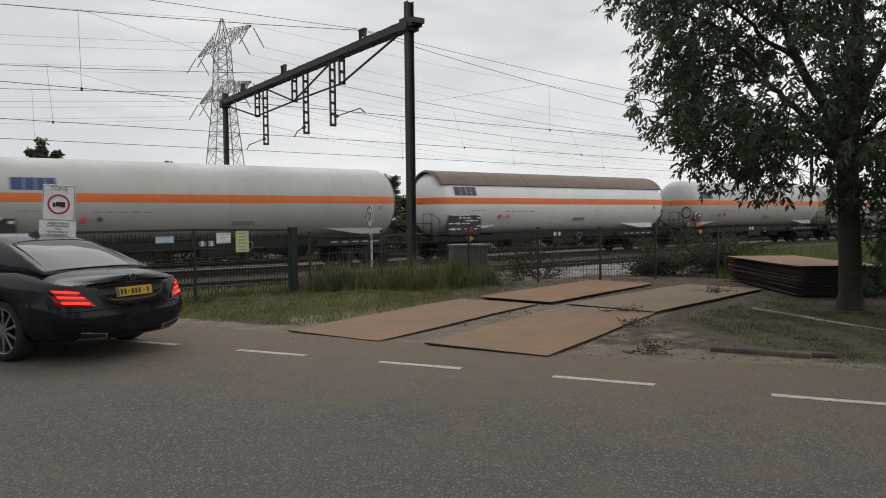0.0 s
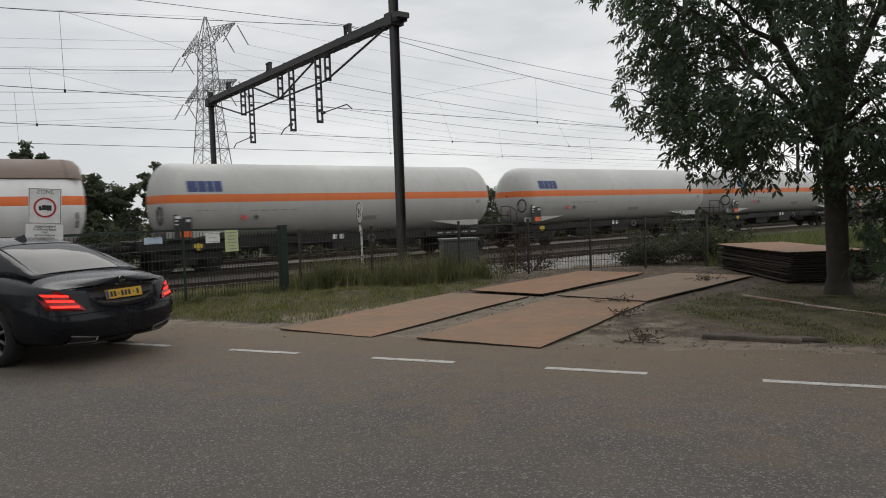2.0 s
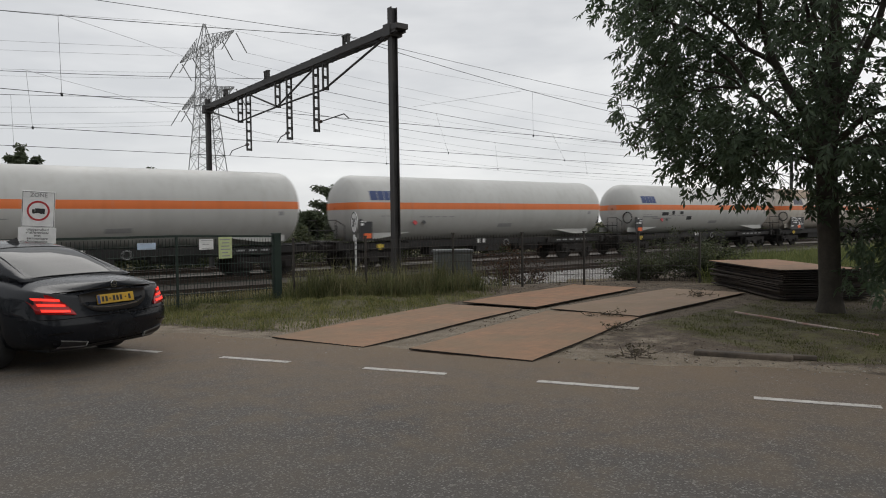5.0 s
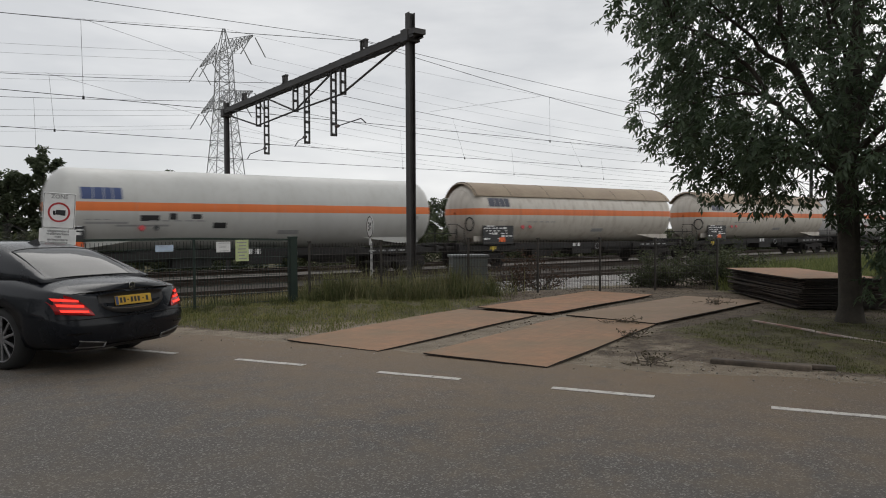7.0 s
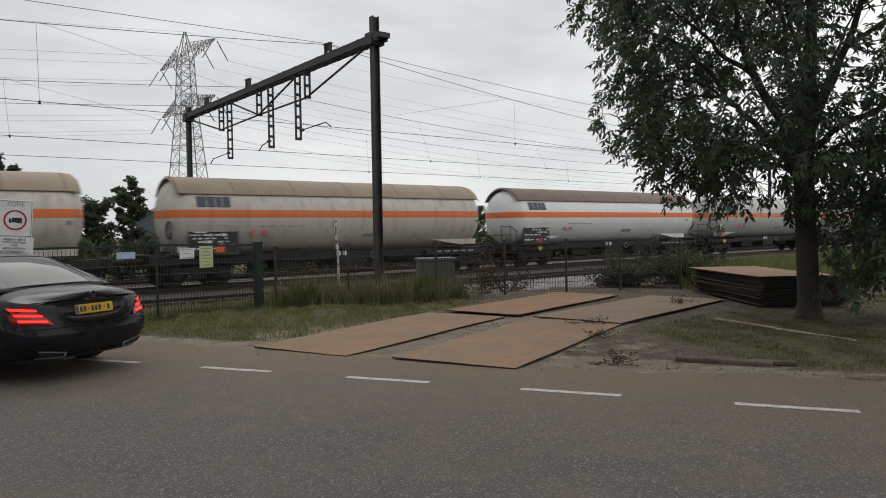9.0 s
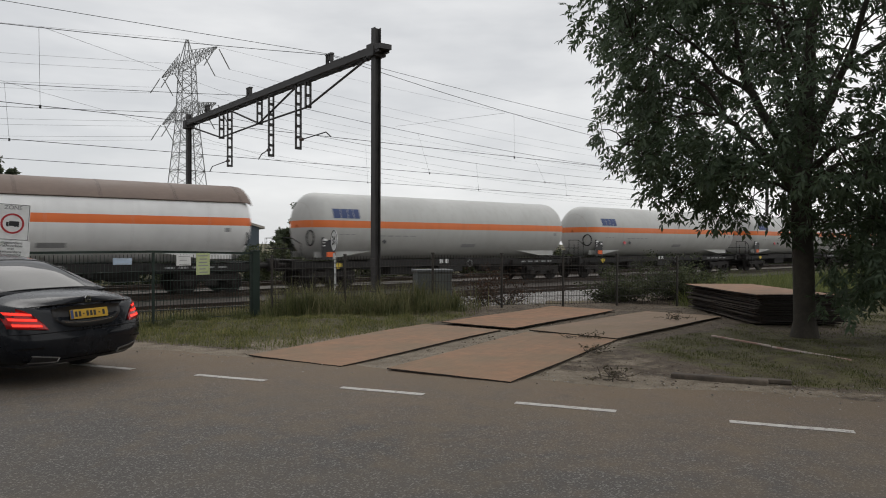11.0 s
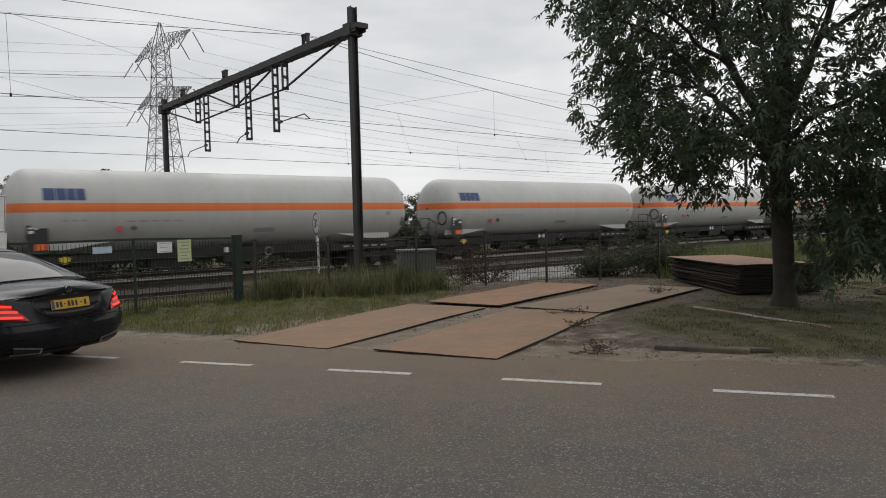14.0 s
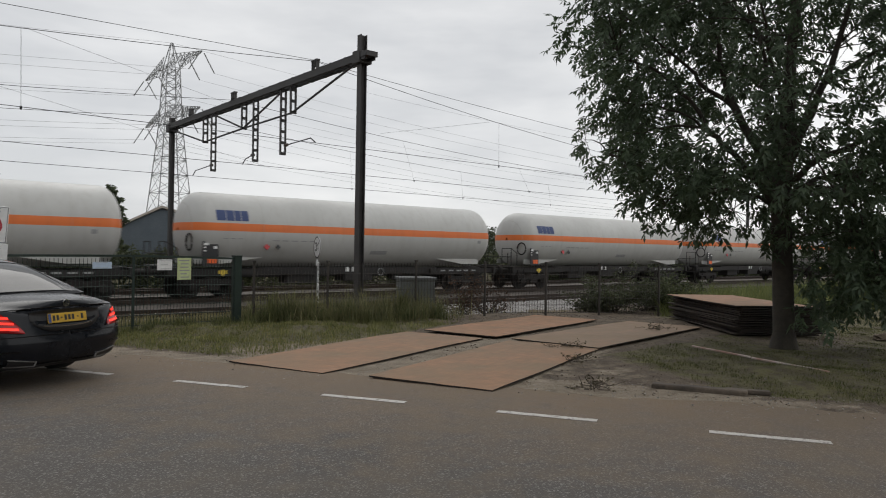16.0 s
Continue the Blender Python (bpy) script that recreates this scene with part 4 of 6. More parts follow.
# ---- steel plates on the ground and in the stack ----
def slab(len_, wid, th, seed, mat, bend=0.02):
    """A thin steel plate with slightly wavy faces; its corner at the origin, length along x."""
    r = random.Random(seed)
    n, k = 14, 6
    ph = [r.uniform(0, 6.28) for _ in range(4)]
    vs, fs = [], []
    for top in (1, 0):
        for i in range(n + 1):
            for j in range(k + 1):
                u, v = i / n, j / k
                e = 0.012 * math.sin(9 * u + ph[3]) * (j in (0, k)) + 0.008 * math.sin(17 * v + ph[2]) * (i in (0, n))
                z = bend * (math.sin(4.4 * u + ph[0]) + 0.5 * math.sin(3.1 * v + ph[1]) + 1.5) * 0.5
                vs.append((u * len_ + (e if i in (0, n) else 0), v * wid + (e if j in (0, k) else 0), z + (th if top else 0)))
    m = (n + 1) * (k + 1)
    for i in range(n):
        for j in range(k):
            a = i * (k + 1) + j
            fs += [(a, a + k + 1, a + k + 2, a + 1), (m + a + 1, m + a + k + 2, m + a + k + 1, m + a)]
    rim = [i * (k + 1) for i in range(n + 1)] + [n * (k + 1) + j for j in range(1, k + 1)] + [i * (k + 1) + k for i in range(n - 1, -1, -1)] + [j for j in range(k - 1, 0, -1)]
    fs += [(a, m + a, m + b, b) for a, b in zip(rim, rim[1:] + rim[:1])]
    me = mesh_of("steel_plate", vs, fs, mat)
    # rim faces get the darker copy: rust and the shadow gap in one tone
    me.materials.append(M_PLATE_SHADED)
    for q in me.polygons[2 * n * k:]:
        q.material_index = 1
    return me


def build_plates():
    lab = "rust-brown steel road plate lying on the dirt track"
    for i, (x, y, ax, ay, ln, wd, z) in enumerate(((4.79, 8.21, 4.45, 1.66, 4.7, 1.72, 0.006), (5.79, 6.02, 4.11, 1.66, 4.55, 1.74, 0.008), (9.85, 7.64, 5.16, 0.99, 5.0, 1.8, 0.022), (9.43, 9.72, 4.6, 1.25, 4.8, 1.72, 0.026))):
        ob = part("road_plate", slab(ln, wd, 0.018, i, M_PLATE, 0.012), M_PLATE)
        ob.matrix_basis = pose(x, y, z, 0, 0, math.degrees(math.atan2(ay, ax)))
        tagged(ob, lab, "steel plate", "road plates on the track")
    # the stack: plates roughly squared up, each a little out of line
    r = random.Random(8)
    ang = math.degrees(math.atan2(10.5 - 7.4, 16.4 - 14.0))
    z = 0.03
    for i in range(17):
        ob = part("stacked_plate", slab(3.95, 1.75, 0.022, 20 + i, M_PLATE if i == 16 else M_PLATE_SHADED, 0.012), M_PLATE_SHADED)
        ob.matrix_basis = pose(14.02 + r.uniform(-0.07, 0.07), 7.36 + r.uniform(-0.07, 0.07), z, 0, 0, ang - 90 + 90 + r.uniform(-1.2, 1.2)) @ pose(0, -1.75, 0)
        tagged(ob, "dark rusty steel road plate in a stack, shade in its colour" if i < 16 else "rust-brown steel road plate on top of the stack", "steel plate", "stacked road plates")
        z += 0.0355


build_plates()


# ---- fences ----
def fence_run(posts, mat, height, label, group, rail=False, thick=0.05):
    f = thing("mesh_fence", pose(0, 0, 0), label, "fence", group)
    for x, y in posts:
        z = float(level(x, y))
        part("post", boxes(((x, y, z + height / 2 - 0.1), (thick, thick, height + 0.25), None, 0.006), ((x, y, z + height + 0.03), (thick + 0.012, thick + 0.012, 0.03))), mat, f)
    for (ax, ay), (bx, by) in zip(posts, posts[1:]):
        a, b = Vector((ax, ay, float(level(ax, ay)) + 0.06)), Vector((bx, by, float(level(bx, by)) + 0.06))
        d = b - a
        lines = [[a + d * (i / n), a + d * (i / n) + Vector((0, 0, height - 0.08))] for n in (max(2, int(d.length / 0.075)),) for i in range(n + 1)]
        part("mesh_panel", wire_mesh("mesh_panel", lines, 0.0058, mat, 4), mat, f)
        bars = [[a + Vector((0, 0, h)), b + Vector((0, 0, h))] for h in [0.02 + 0.2 * i for i in range(int((height - 0.1) / 0.2) + 1)]]
        for bar in bars:
            part("cross_wire", wire_mesh("cross_wire", [bar], 0.006, mat, 4), mat, f)
        if rail:
            k = Matrix.Translation((a + b) / 2 + Vector((0, 0, height - 0.03))) @ d.to_track_quat("X", "Z").to_matrix().to_4x4()
            part("top_rail", boxes(((0, 0, 0), (d.length, 0.045, 0.045), k)), mat, f)
    return f


fence_run([(-3.1, 12.9), (-0.63, 13.54), (1.84, 14.18), (4.3, 14.82), (6.66, 15.43)], M_FENCE, 1.44, "dark green wire mesh fence with square posts", "fence runs", True)
fence_run([(7.2, 15.56), (8.8, 14.93), (10.86, 14.13), (12.54, 13.4), (14.12, 12.73), (15.56, 12.1), (17.25, 11.37)], M_FENCE_GREY, 1.36, "dark bronze wire mesh fence beside the track", "fence runs")
gp = thing("gate_post", pose(6.73, 15.45, 0), "thick dark green square gate post", "post")
part("post", boxes(((0, 0, 0.72), (0.17, 0.17, 1.5), None, 0.01)), M_FENCE, gp)
part("cap", boxes(((0, 0, 1.48), (0.19, 0.19, 0.03), None, 0.006)), M_FENCE, gp)


def notice(x, y, z, w, h, mat, label, lines, seed, yaw=14.6):
    n = thing("fence_notice", pose(x, y, z, 0, 0, yaw), label, "sign", "notices on the fence")
    part("panel", boxes(((0, 0, 0), (w, 0.008, h), None, 0.002)), mat, n)
    r = random.Random(seed)
    part("writing_bars", boxes(*[((r.uniform(-0.05, 0.05) * w, -0.006, h * (0.38 - 0.76 * i / max(1, lines - 1))), (w * r.uniform(0.45, 0.8), 0.004, h * 0.05)) for i in range(lines)]), M_SIGNGREY, n)
    part("cable_tie", boxes(((-w * 0.42, 0.012, h * 0.42), (0.012, 0.03, 0.02)), ((w * 0.42, 0.012, h * 0.42), (0.012, 0.03, 0.02))), M_BLACK, n)


notice(5.39, 15.05, 1.205, 0.33, 0.46, M_YELLOWGREEN, "pale green notice with fine print wired to the fence", 6, 1)
notice(4.945, 14.935, 1.292, 0.34, 0.22, M_SIGNWHITE, "white notice with a line of print on the fence", 3, 2)
notice(3.67, 14.62, 1.292, 0.38, 0.13, M_PALEBLUE, "small pale blue strip sign on the fence", 2, 3)


# ---- cabinet, signs ----
def build_cabinet():
    c = thing("relay_cabinet", pose(11.55, 15.05, float(level(11.5, 15.0)) - 0.03, 0, 0, -24), "grey metal trackside cabinet with louvred side", "cabinet")
    part("body", boxes(((0, 0, 0.5), (0.92, 0.62, 0.98), None, 0.012)), M_CABINET, c)
    part("lid", boxes(((0, 0, 1.02), (1.0, 0.7, 0.07), None, 0.015)), M_CABLID, c)
    part("plinth", boxes(((0, 0, -0.05), (0.96, 0.66, 0.2), None, 0.01)), M_CONCRETE, c)
    for s in (-0.23, 0.23):
        d = part("door", boxes(((s, -0.318, 0.5), (0.43, 0.018, 0.86), None, 0.006)), M_CABINET, c)
        part("handle", boxes(((s + (0.15 if s < 0 else -0.15), -0.335, 0.52), (0.025, 0.025, 0.12), None, 0.005)), M_BLACK, d)
    for i in range(9):
        part("louvre", boxes(((-0.468, 0, 0.2 + 0.075 * i), (0.02, 0.46, 0.035))), M_CABLID, c)


build_cabinet()


def disc(bm, c, r, t, seg=40, squash=1.0):
    k = Matrix.Translation(c) @ Matrix.Rotation(radians(90), 4, "X") @ Matrix.Diagonal((1, squash, 1, 1))
    bmesh.ops.create_cone(bm, cap_ends=True, segments=seg, radius1=r, radius2=r, depth=t, matrix=k)
    return bm


def ring(c, r, w, t, mat, name, seg=48):
    vs, fs = [], []
    for y in (-t, 0):
        for q in (r, r - w):
            vs += [(c[0] + q * math.cos(6.2832 * i / seg), c[1] + y, c[2] + q * math.sin(6.2832 * i / seg)) for i in range(seg)]
    for i in range(seg):
        j = (i + 1) % seg
        fs += [(i, j, seg + j, seg + i), (i, 2 * seg + i, 2 * seg + j, j), (seg + i, seg + j, 3 * seg + j, 3 * seg + i)]
    return mesh_of(name, vs, fs, mat)


FACE = Matrix.Rotation(radians(90), 4, "X")


def build_zone_sign():
    s = thing("zone_sign", pose(1.58, 13.39, 0.31, 0, 3.6, -12), "white zone sign with red ring above a text plate", "traffic sign")
    part("post", rods(0.03, ((0, 0.05, -0.64), (0, 0.05, 2.3)), seg=12), M_SIGNGREY, s)
    b = part("board", boxes(((0, 0, 2.02), (0.58, 0.02, 0.72), None, 0.008)), M_SIGNWHITE, s)
    part("border", boxes(*[((sx * 0.275, -0.0115, 2.02), (0.008, 0.003, 0.68)) for sx in (-1, 1)], *[((0, -0.0115, 2.02 + sz * 0.34), (0.55, 0.003, 0.008)) for sz in (-1, 1)]), M_BLACK, b)
    lettering("ZONE", 0.11, M_SIGNGREY, Matrix.Translation((0, -0.0125, 2.3)) @ FACE, b, bold=0.002)
    part("red_ring", ring((0, -0.0105, 1.99), 0.2, 0.036, 0.004, M_SIGNRED, "red_ring"), M_SIGNRED, b)
    part("lorry", boxes(((0.03, -0.0125, 2.0), (0.17, 0.004, 0.075)), ((-0.085, -0.0125, 1.99), (0.045, 0.004, 0.055)), ((-0.005, -0.0125, 1.955), (0.2, 0.004, 0.022)), ((-0.08, -0.0125, 1.945), (0.035, 0.005, 0.03)), ((0.05, -0.0125, 1.945), (0.035, 0.005, 0.03)), ((0.095, -0.0125, 1.945), (0.035, 0.005, 0.03))), M_BLACK, b)
    t = part("text_plate", boxes(((-0.005, -0.002, 1.5), (0.66, 0.02, 0.31), None, 0.008)), M_SIGNWHITE, s)
    for i, word in enumerate(("uitgezonderd", "vrachtverkeer", "met", "aantoonbare", "bestemming")):
        lettering(word, 0.072, M_BLACK, Matrix.Translation((0, -0.0135, 1.615 - 0.058 * i)) @ FACE, t, bold=0.0005)
    part("clamp", boxes(((0, 0.03, 2.2), (0.12, 0.05, 0.03)), ((0, 0.03, 1.8), (0.12, 0.05, 0.03)), ((0, 0.03, 1.5), (0.12, 0.05, 0.03))), M_SIGNGREY, s)
    for o in s.children_recursive:
        o.data.transform(Matrix.Scale(0.83, 4))


build_zone_sign()


def build_number_sign():
    s = thing("track_sign", pose(14.45, 25.4, -0.55, 0, 0, -102), "round white track sign with black number on a pale post", "railway sign")
    part("post", boxes(((0, 0.04, 0.85), (0.09, 0.06, 1.7), None, 0.005)), M_SIGNWHITE, s)
    for i in range(3):
        part("band", boxes(((0, 0.04, 0.5 + 0.45 * i), (0.094, 0.064, 0.09))), M_SIGNGREY, s)
    d = part("disc", disc(bmesh.new(), (0, 0, 2.3), 0.44, 0.02), M_SIGNWHITE, s)
    part("rim", ring((0, -0.011, 2.3), 0.44, 0.045, 0.006, M_BLACK, "rim"), M_BLACK, d)
    lettering("36", 0.5, M_BLACK, Matrix.Translation((0, -0.014, 2.3)) @ FACE, d, bold=0.012)
    part("plate", boxes(((0, -0.01, 1.68), (0.22, 0.02, 0.26), None, 0.004)), M_SIGNWHITE, s)
    for x, y, w in ((11.4, 19.6, 0.5), (12.35, 19.0, 0.35), (9.8, 19.5, 0.3), (11.75, 19.75, 0.25)):
        b = part("concrete_block", boxes(((0, 0, 0.05), (w, 0.22, 0.16), None, 0.02)), M_CONCRETE)
        b.matrix_basis = pose(x, y, float(level(x, y)) + 0.02, 0, 3, 8)
        tagged(b, "pale concrete block beside the track", "block", "concrete blocks")


build_number_sign()


# ---- the car ----
def car_paint():
    k = Nodes("car_paint", 0.22)
    k.b.inputs["Coat Weight"].default_value, k.b.inputs["Coat Roughness"].default_value = 0.3, 0.03
    k.b.inputs["Specular IOR Level"].default_value = 0.12
    k.colour(k.mix(k.ramp(k.noise(6, 4, 0.6, False), [(0.35, 0), (0.7, 1)]), (0.006, 0.0075, 0.0105), (0.011, 0.012, 0.015)))
    k.rough(k.noise(3, 4, 0.6, False), 0.18, 0.32)
    return k.m


def dark_glass():
    k = Nodes("tinted_glass", 0.03)
    k.b.inputs["IOR"].default_value = 1.52
    k.colour(k.mix(k.ramp(k.noise(2.5, 3, 0.6, False), [(0.4, 0), (0.7, 1)]), (0.012, 0.014, 0.015), (0.02, 0.023, 0.024)))
    k.b.inputs["Specular IOR Level"].default_value = 0.22
    return k.m


M_CAR, M_GLASS = car_paint(), dark_glass()
M_CHROME = plain("chrome", (0.75, 0.75, 0.76), 0.12, 1.0)
# exhaust chrome: the sky's reflection is painted in as a pale base colour
M_TRIM_SKY = plain("sky_glint_trim", (0.55, 0.55, 0.56), 0.25, 0.35)
M_TYRE = worn("tyre", (0.012, 0.012, 0.012), (0.02, 0.0195, 0.019), 8, 0.85, 0, 60, 0.3)
M_RIM = plain("rim_alloy", (0.3, 0.3, 0.31), 0.3, 0.8)
M_RIMDARK = plain("rim_dark", (0.02, 0.02, 0.022), 0.4, 0.5)
M_LAMP = plain("lamp_red", (0.3, 0.008, 0.01), 0.08)
M_LAMPGLOW = plain("lamp_lit", (1.0, 0.045, 0.03), 0.2, 0.0, 0.9)
M_PLASTIC = plain("black_plastic", (0.012, 0.012, 0.013), 0.5)
M_NUMBER = plain("number_plate", (0.5, 0.3, 0.025), 0.4)

REAR_W = (0.0, 0.2, 0.4, 0.58, 0.7, 0.79, 0.855, 0.9, 0.93, 0.945, 0.95)
REAR_Y = (-1.2, -1.198, -1.192, -1.175, -1.148, -1.105, -1.04, -0.95, -0.8, -0.5, -0.1)


def car_lean(z):
    return float(np.interp(z, [0.2, 0.34, 0.52, 0.66, 0.74, 0.98, 1.1], [0.13, 0.04, 0.0, 0.02, 0.07, 0.11, 0.13]))


def car_girth(z):
    return float(np.interp(z, [0.26, 0.33, 0.46, 0.58, 0.74, 0.88, 0.95, 1.0], [0.82, 0.94, 0.985, 1.0, 0.99, 0.94, 0.88, 0.8]))


def on_rear(x, z, off=0.0):
    w = min(abs(x) / car_girth(z), 0.95)
    y = float(np.interp(w, REAR_W, REAR_Y)) + car_lean(z)
    k = min(1.0, w / 0.95)
    return Vector((x + math.copysign(off * k ** 6, x), y - off * (1 - 0.8 * k ** 8), z))


def rear_patch(name, edge, mat, off, parent, label="", nx=14, nz=4):
    """A thin shell on the car's tail; edge(u) gives x and the lower and upper z."""
    vs, fs = [], []
    for o in (off, off - 0.02):
        for i in range(nx + 1):
            x, lo, hi = edge(i / nx)
            vs += [on_rear(x, lo + (hi - lo) * j / nz, o) for j in range(nz + 1)]
    n, m = nz + 1, (nx + 1) * (nz + 1)
    for i in range(nx):
        fs += [(i * n + j, i * n + j + 1, (i + 1) * n + j + 1, (i + 1) * n + j) for j in range(nz)]
        for j in (0, nz):
            fs.append((i * n + j, (i + 1) * n + j, m + (i + 1) * n + j, m + i * n + j))
    for i in (0, nx):
        fs += [(i * n + j, i * n + j + 1, m + i * n + j + 1, m + i * n + j) for j in range(nz)]
    return part(name, mesh_of(name, vs, fs, mat, True), mat, parent, label)


def loft(name, rings, mat):
    """Skins half sections (x from the middle outwards and round) mirrored over the middle plane."""
    full = [list(r) + [(-x, y, z) for x, y, z in r[-2:0:-1]] for r in rings]
    n = len(full[0])
    vs = [p for r in full for p in r]
    fs = [(i * n + j, i * n + (j + 1) % n, (i + 1) * n + (j + 1) % n, (i + 1) * n + j) for i in range(len(full) - 1) for j in range(n)]
    fs += [tuple(range(n))[::-1], tuple(range((len(full) - 1) * n, len(full) * n))]
    me = mesh_of(name, vs, fs, mat, True)
    bm = bmesh.new()
    bm.from_mesh(me)
    bmesh.ops.remove_doubles(bm, verts=bm.verts, dist=0.0005)
    bmesh.ops.recalc_face_normals(bm, faces=bm.faces)
    bm.to_mesh(me)
    bm.free()
    return me


def build_car():
    c = thing("saloon_car", pose(1.405, 10.197, 0.02, 0, 0, 28.6), "black saloon car with lit red tail lamps on the road", "car")
    # lower body
    st = list(zip(REAR_Y, REAR_W)) + [(0.6, 0.95), (1.6, 0.95), (2.6, 0.95), (3.165, 0.945), (3.55, 0.92), (3.8, 0.85), (3.95, 0.72), (4.04, 0.5), (4.07, 0.02)]
    rings = []
    for y, w in st:
        w = max(w, 0.004)
        zt = float(np.interp(y, [-1.2, -0.95, -0.4, 0.2, 2.4, 3.0, 3.8, 4.08], [0.985, 1.025, 1.065, 1.1, 1.06, 1.0, 0.86, 0.7]))
        zb = float(np.interp(y, [-1.2, -0.8, 0, 3.2, 4.0], [0.3, 0.26, 0.2, 0.2, 0.26]))
        top = float(np.interp(y, [-1.2, 2.4, 4.0], [0.72, 0.72, 0.55]))
        fall = 0.05 * min(1.0, max(0.0, (-y - 0.3) / 0.7))
        sec = [(0, zb), (0.8, zb), (0.93, zb + 0.06), (0.982, zb + 0.17), (1.0, 0.57), (0.992, top), (0.965, top + (zt - top) * 0.4), (0.925, top + (zt - top) * 0.68), (0.86, zt - 0.045 - fall), (0.74, zt - 0.015 - 0.7 * fall), (0.4, zt + 0.008 - 0.15 * fall), (0, zt + 0.014)]
        rings.append([(f * w, y + (car_lean(z) if y < 0 else 0) * min(1, max(0, -y * 2)), z) for f, z in sec])
    raw = new("car_body_raw", loft("body", rings, M_CAR))
    # wheel arches cut through the flanks
    cut = bmesh.new()
    for y in (0, 3.165):
        for s in (-1, 1):
            rod(cut, (s * 0.62, y, 0.36), (s * 1.1, y, 0.36), 0.395, 0.395, 40)
    tool = new("car_arch_tool", bpy.data.meshes.new("tool"))
    cut.to_mesh(tool.data)
    cut.free()
    md = raw.modifiers.new("arch", "BOOLEAN")
    md.operation, md.object, md.solver = "DIFFERENCE", tool, "EXACT"
    me = bpy.data.meshes.new_from_object(raw.evaluated_get(bpy.context.evaluated_depsgraph_get()))
    bpy.data.objects.remove(raw)
    bpy.data.objects.remove(tool)
    me.materials.clear()
    me.materials.append(M_CAR)
    body = part("body", me, M_CAR, c)
    # cabin
    cab, ys = [], (-0.52, -0.42, -0.25, 0.0, 0.25, 0.5, 0.75, 1.05, 1.4, 1.75, 2.0, 2.25, 2.5, 2.8)
    for y in ys:
        zt = float(np.interp(y, [-0.52, -0.42, -0.25, 0.0, 0.25, 0.5, 0.75, 1.05, 1.4, 1.75, 2.0, 2.25, 2.5, 2.8], [1.04, 1.085, 1.165, 1.275, 1.365, 1.43, 1.468, 1.488, 1.493, 1.48, 1.45, 1.36, 1.24, 1.05]))
        wt = float(np.interp(y, [-0.52, 0.0, 0.5, 1.4, 2.0, 2.8], [0.74, 0.67, 0.6, 0.585, 0.59, 0.66]))
        wb = float(np.interp(y, [-0.52, 0.0, 0.6, 2.0, 2.8], [0.72, 0.82, 0.88, 0.88, 0.8]))
        zb = 1.0
        cab.append([(0, y, zb), (wb, y, zb), (wb + (wt - wb) * 0.5, y, zb + (zt - zb) * 0.5), (wt + 0.035, y, zt - 0.075 * min(1, (zt - zb) / 0.4)), (wt - 0.05, y, zt - 0.025 * min(1, (zt - zb) / 0.4)), (wt * 0.6, y, zt - 0.004), (0, y, zt)])
    part("cabin", loft("cabin", cab, M_CAR), M_CAR, c)

    def cab_at(y, u):
        """A place on the cabin's roof skin: u from -1 to 1 across."""
        zt = float(np.interp(y, ys, [r[6][2] for r in cab]))
        wt = float(np.interp(y, ys, [r[4][0] for r in cab]))
        return Vector((u * wt, y, zt - 0.025 * abs(u) ** 4))

    vs, fs = [], []
    nu, nv = 12, 10
    for o in (0.006, -0.01):
        for i in range(nv + 1):
            for j in range(nu + 1):
                u = -1 + 2 * j / nu
                y = -0.44 + 0.84 * i / nv - 0.02 * u * u * (1 - i / nv) + 0.10 * (1 - u * u) * (-0.15 if i == 0 else 0) - 0.05 * abs(u) ** 3 * (i / nv)
                k = 0.98 - 0.04 * abs(u) ** 2
                p = cab_at(y, u * k)
                vs.append(p + Vector((0, -0.35, 0.94)) * o)
    n, m = nu + 1, (nu + 1) * (nv + 1)
    for i in range(nv):
        fs += [(i * n + j, i * n + j + 1, (i + 1) * n + j + 1, (i + 1) * n + j) for j in range(nu)]
    part("rear_window", mesh_of("rear_window", vs[:m], fs, M_GLASS, True), M_GLASS, c, "tinted rear window reflecting the sky")
    part("window_seal", wire_mesh("window_seal", [[tuple(vs[j]) for j in range(n)], [tuple(vs[nv * n + j]) for j in range(n)], [tuple(vs[i * n]) for i in range(nv + 1)], [tuple(vs[i * n + nu]) for i in range(nv + 1)]], 0.008, M_PLASTIC, 5), M_PLASTIC, c)
    for s in (-1, 1):
        for y0, y1 in ((0.35, 1.02), (1.1, 2.2)):
            q = []
            for y in (y0, (y0 + y1) / 2, y1):
                zt = float(np.interp(y, ys, [r[6][2] for r in cab]))
                wt = float(np.interp(y, ys, [r[3][0] for r in cab]))
                wb = float(np.interp(y, ys, [r[1][0] for r in cab]))
                for f in (0.13, 0.82):
                    x = (wb + (wt - wb) * f) + 0.006
                    q.append((s * x, y + (0.12 if f > 0.5 and y == y0 else 0), 1.0 + (zt - 0.05 - 1.0) * f))
            part("side_window", mesh_of("side_window", q, [(0, 2, 3, 1), (2, 4, 5, 3)], M_GLASS), M_GLASS, c)
        part("window_trim", wire_mesh("window_trim", [[(s * 0.885, 0.2, 1.06), (s * 0.9, 1.0, 1.055), (s * 0.9, 2.3, 1.05)]], 0.008, M_CHROME, 5), M_CHROME, c)
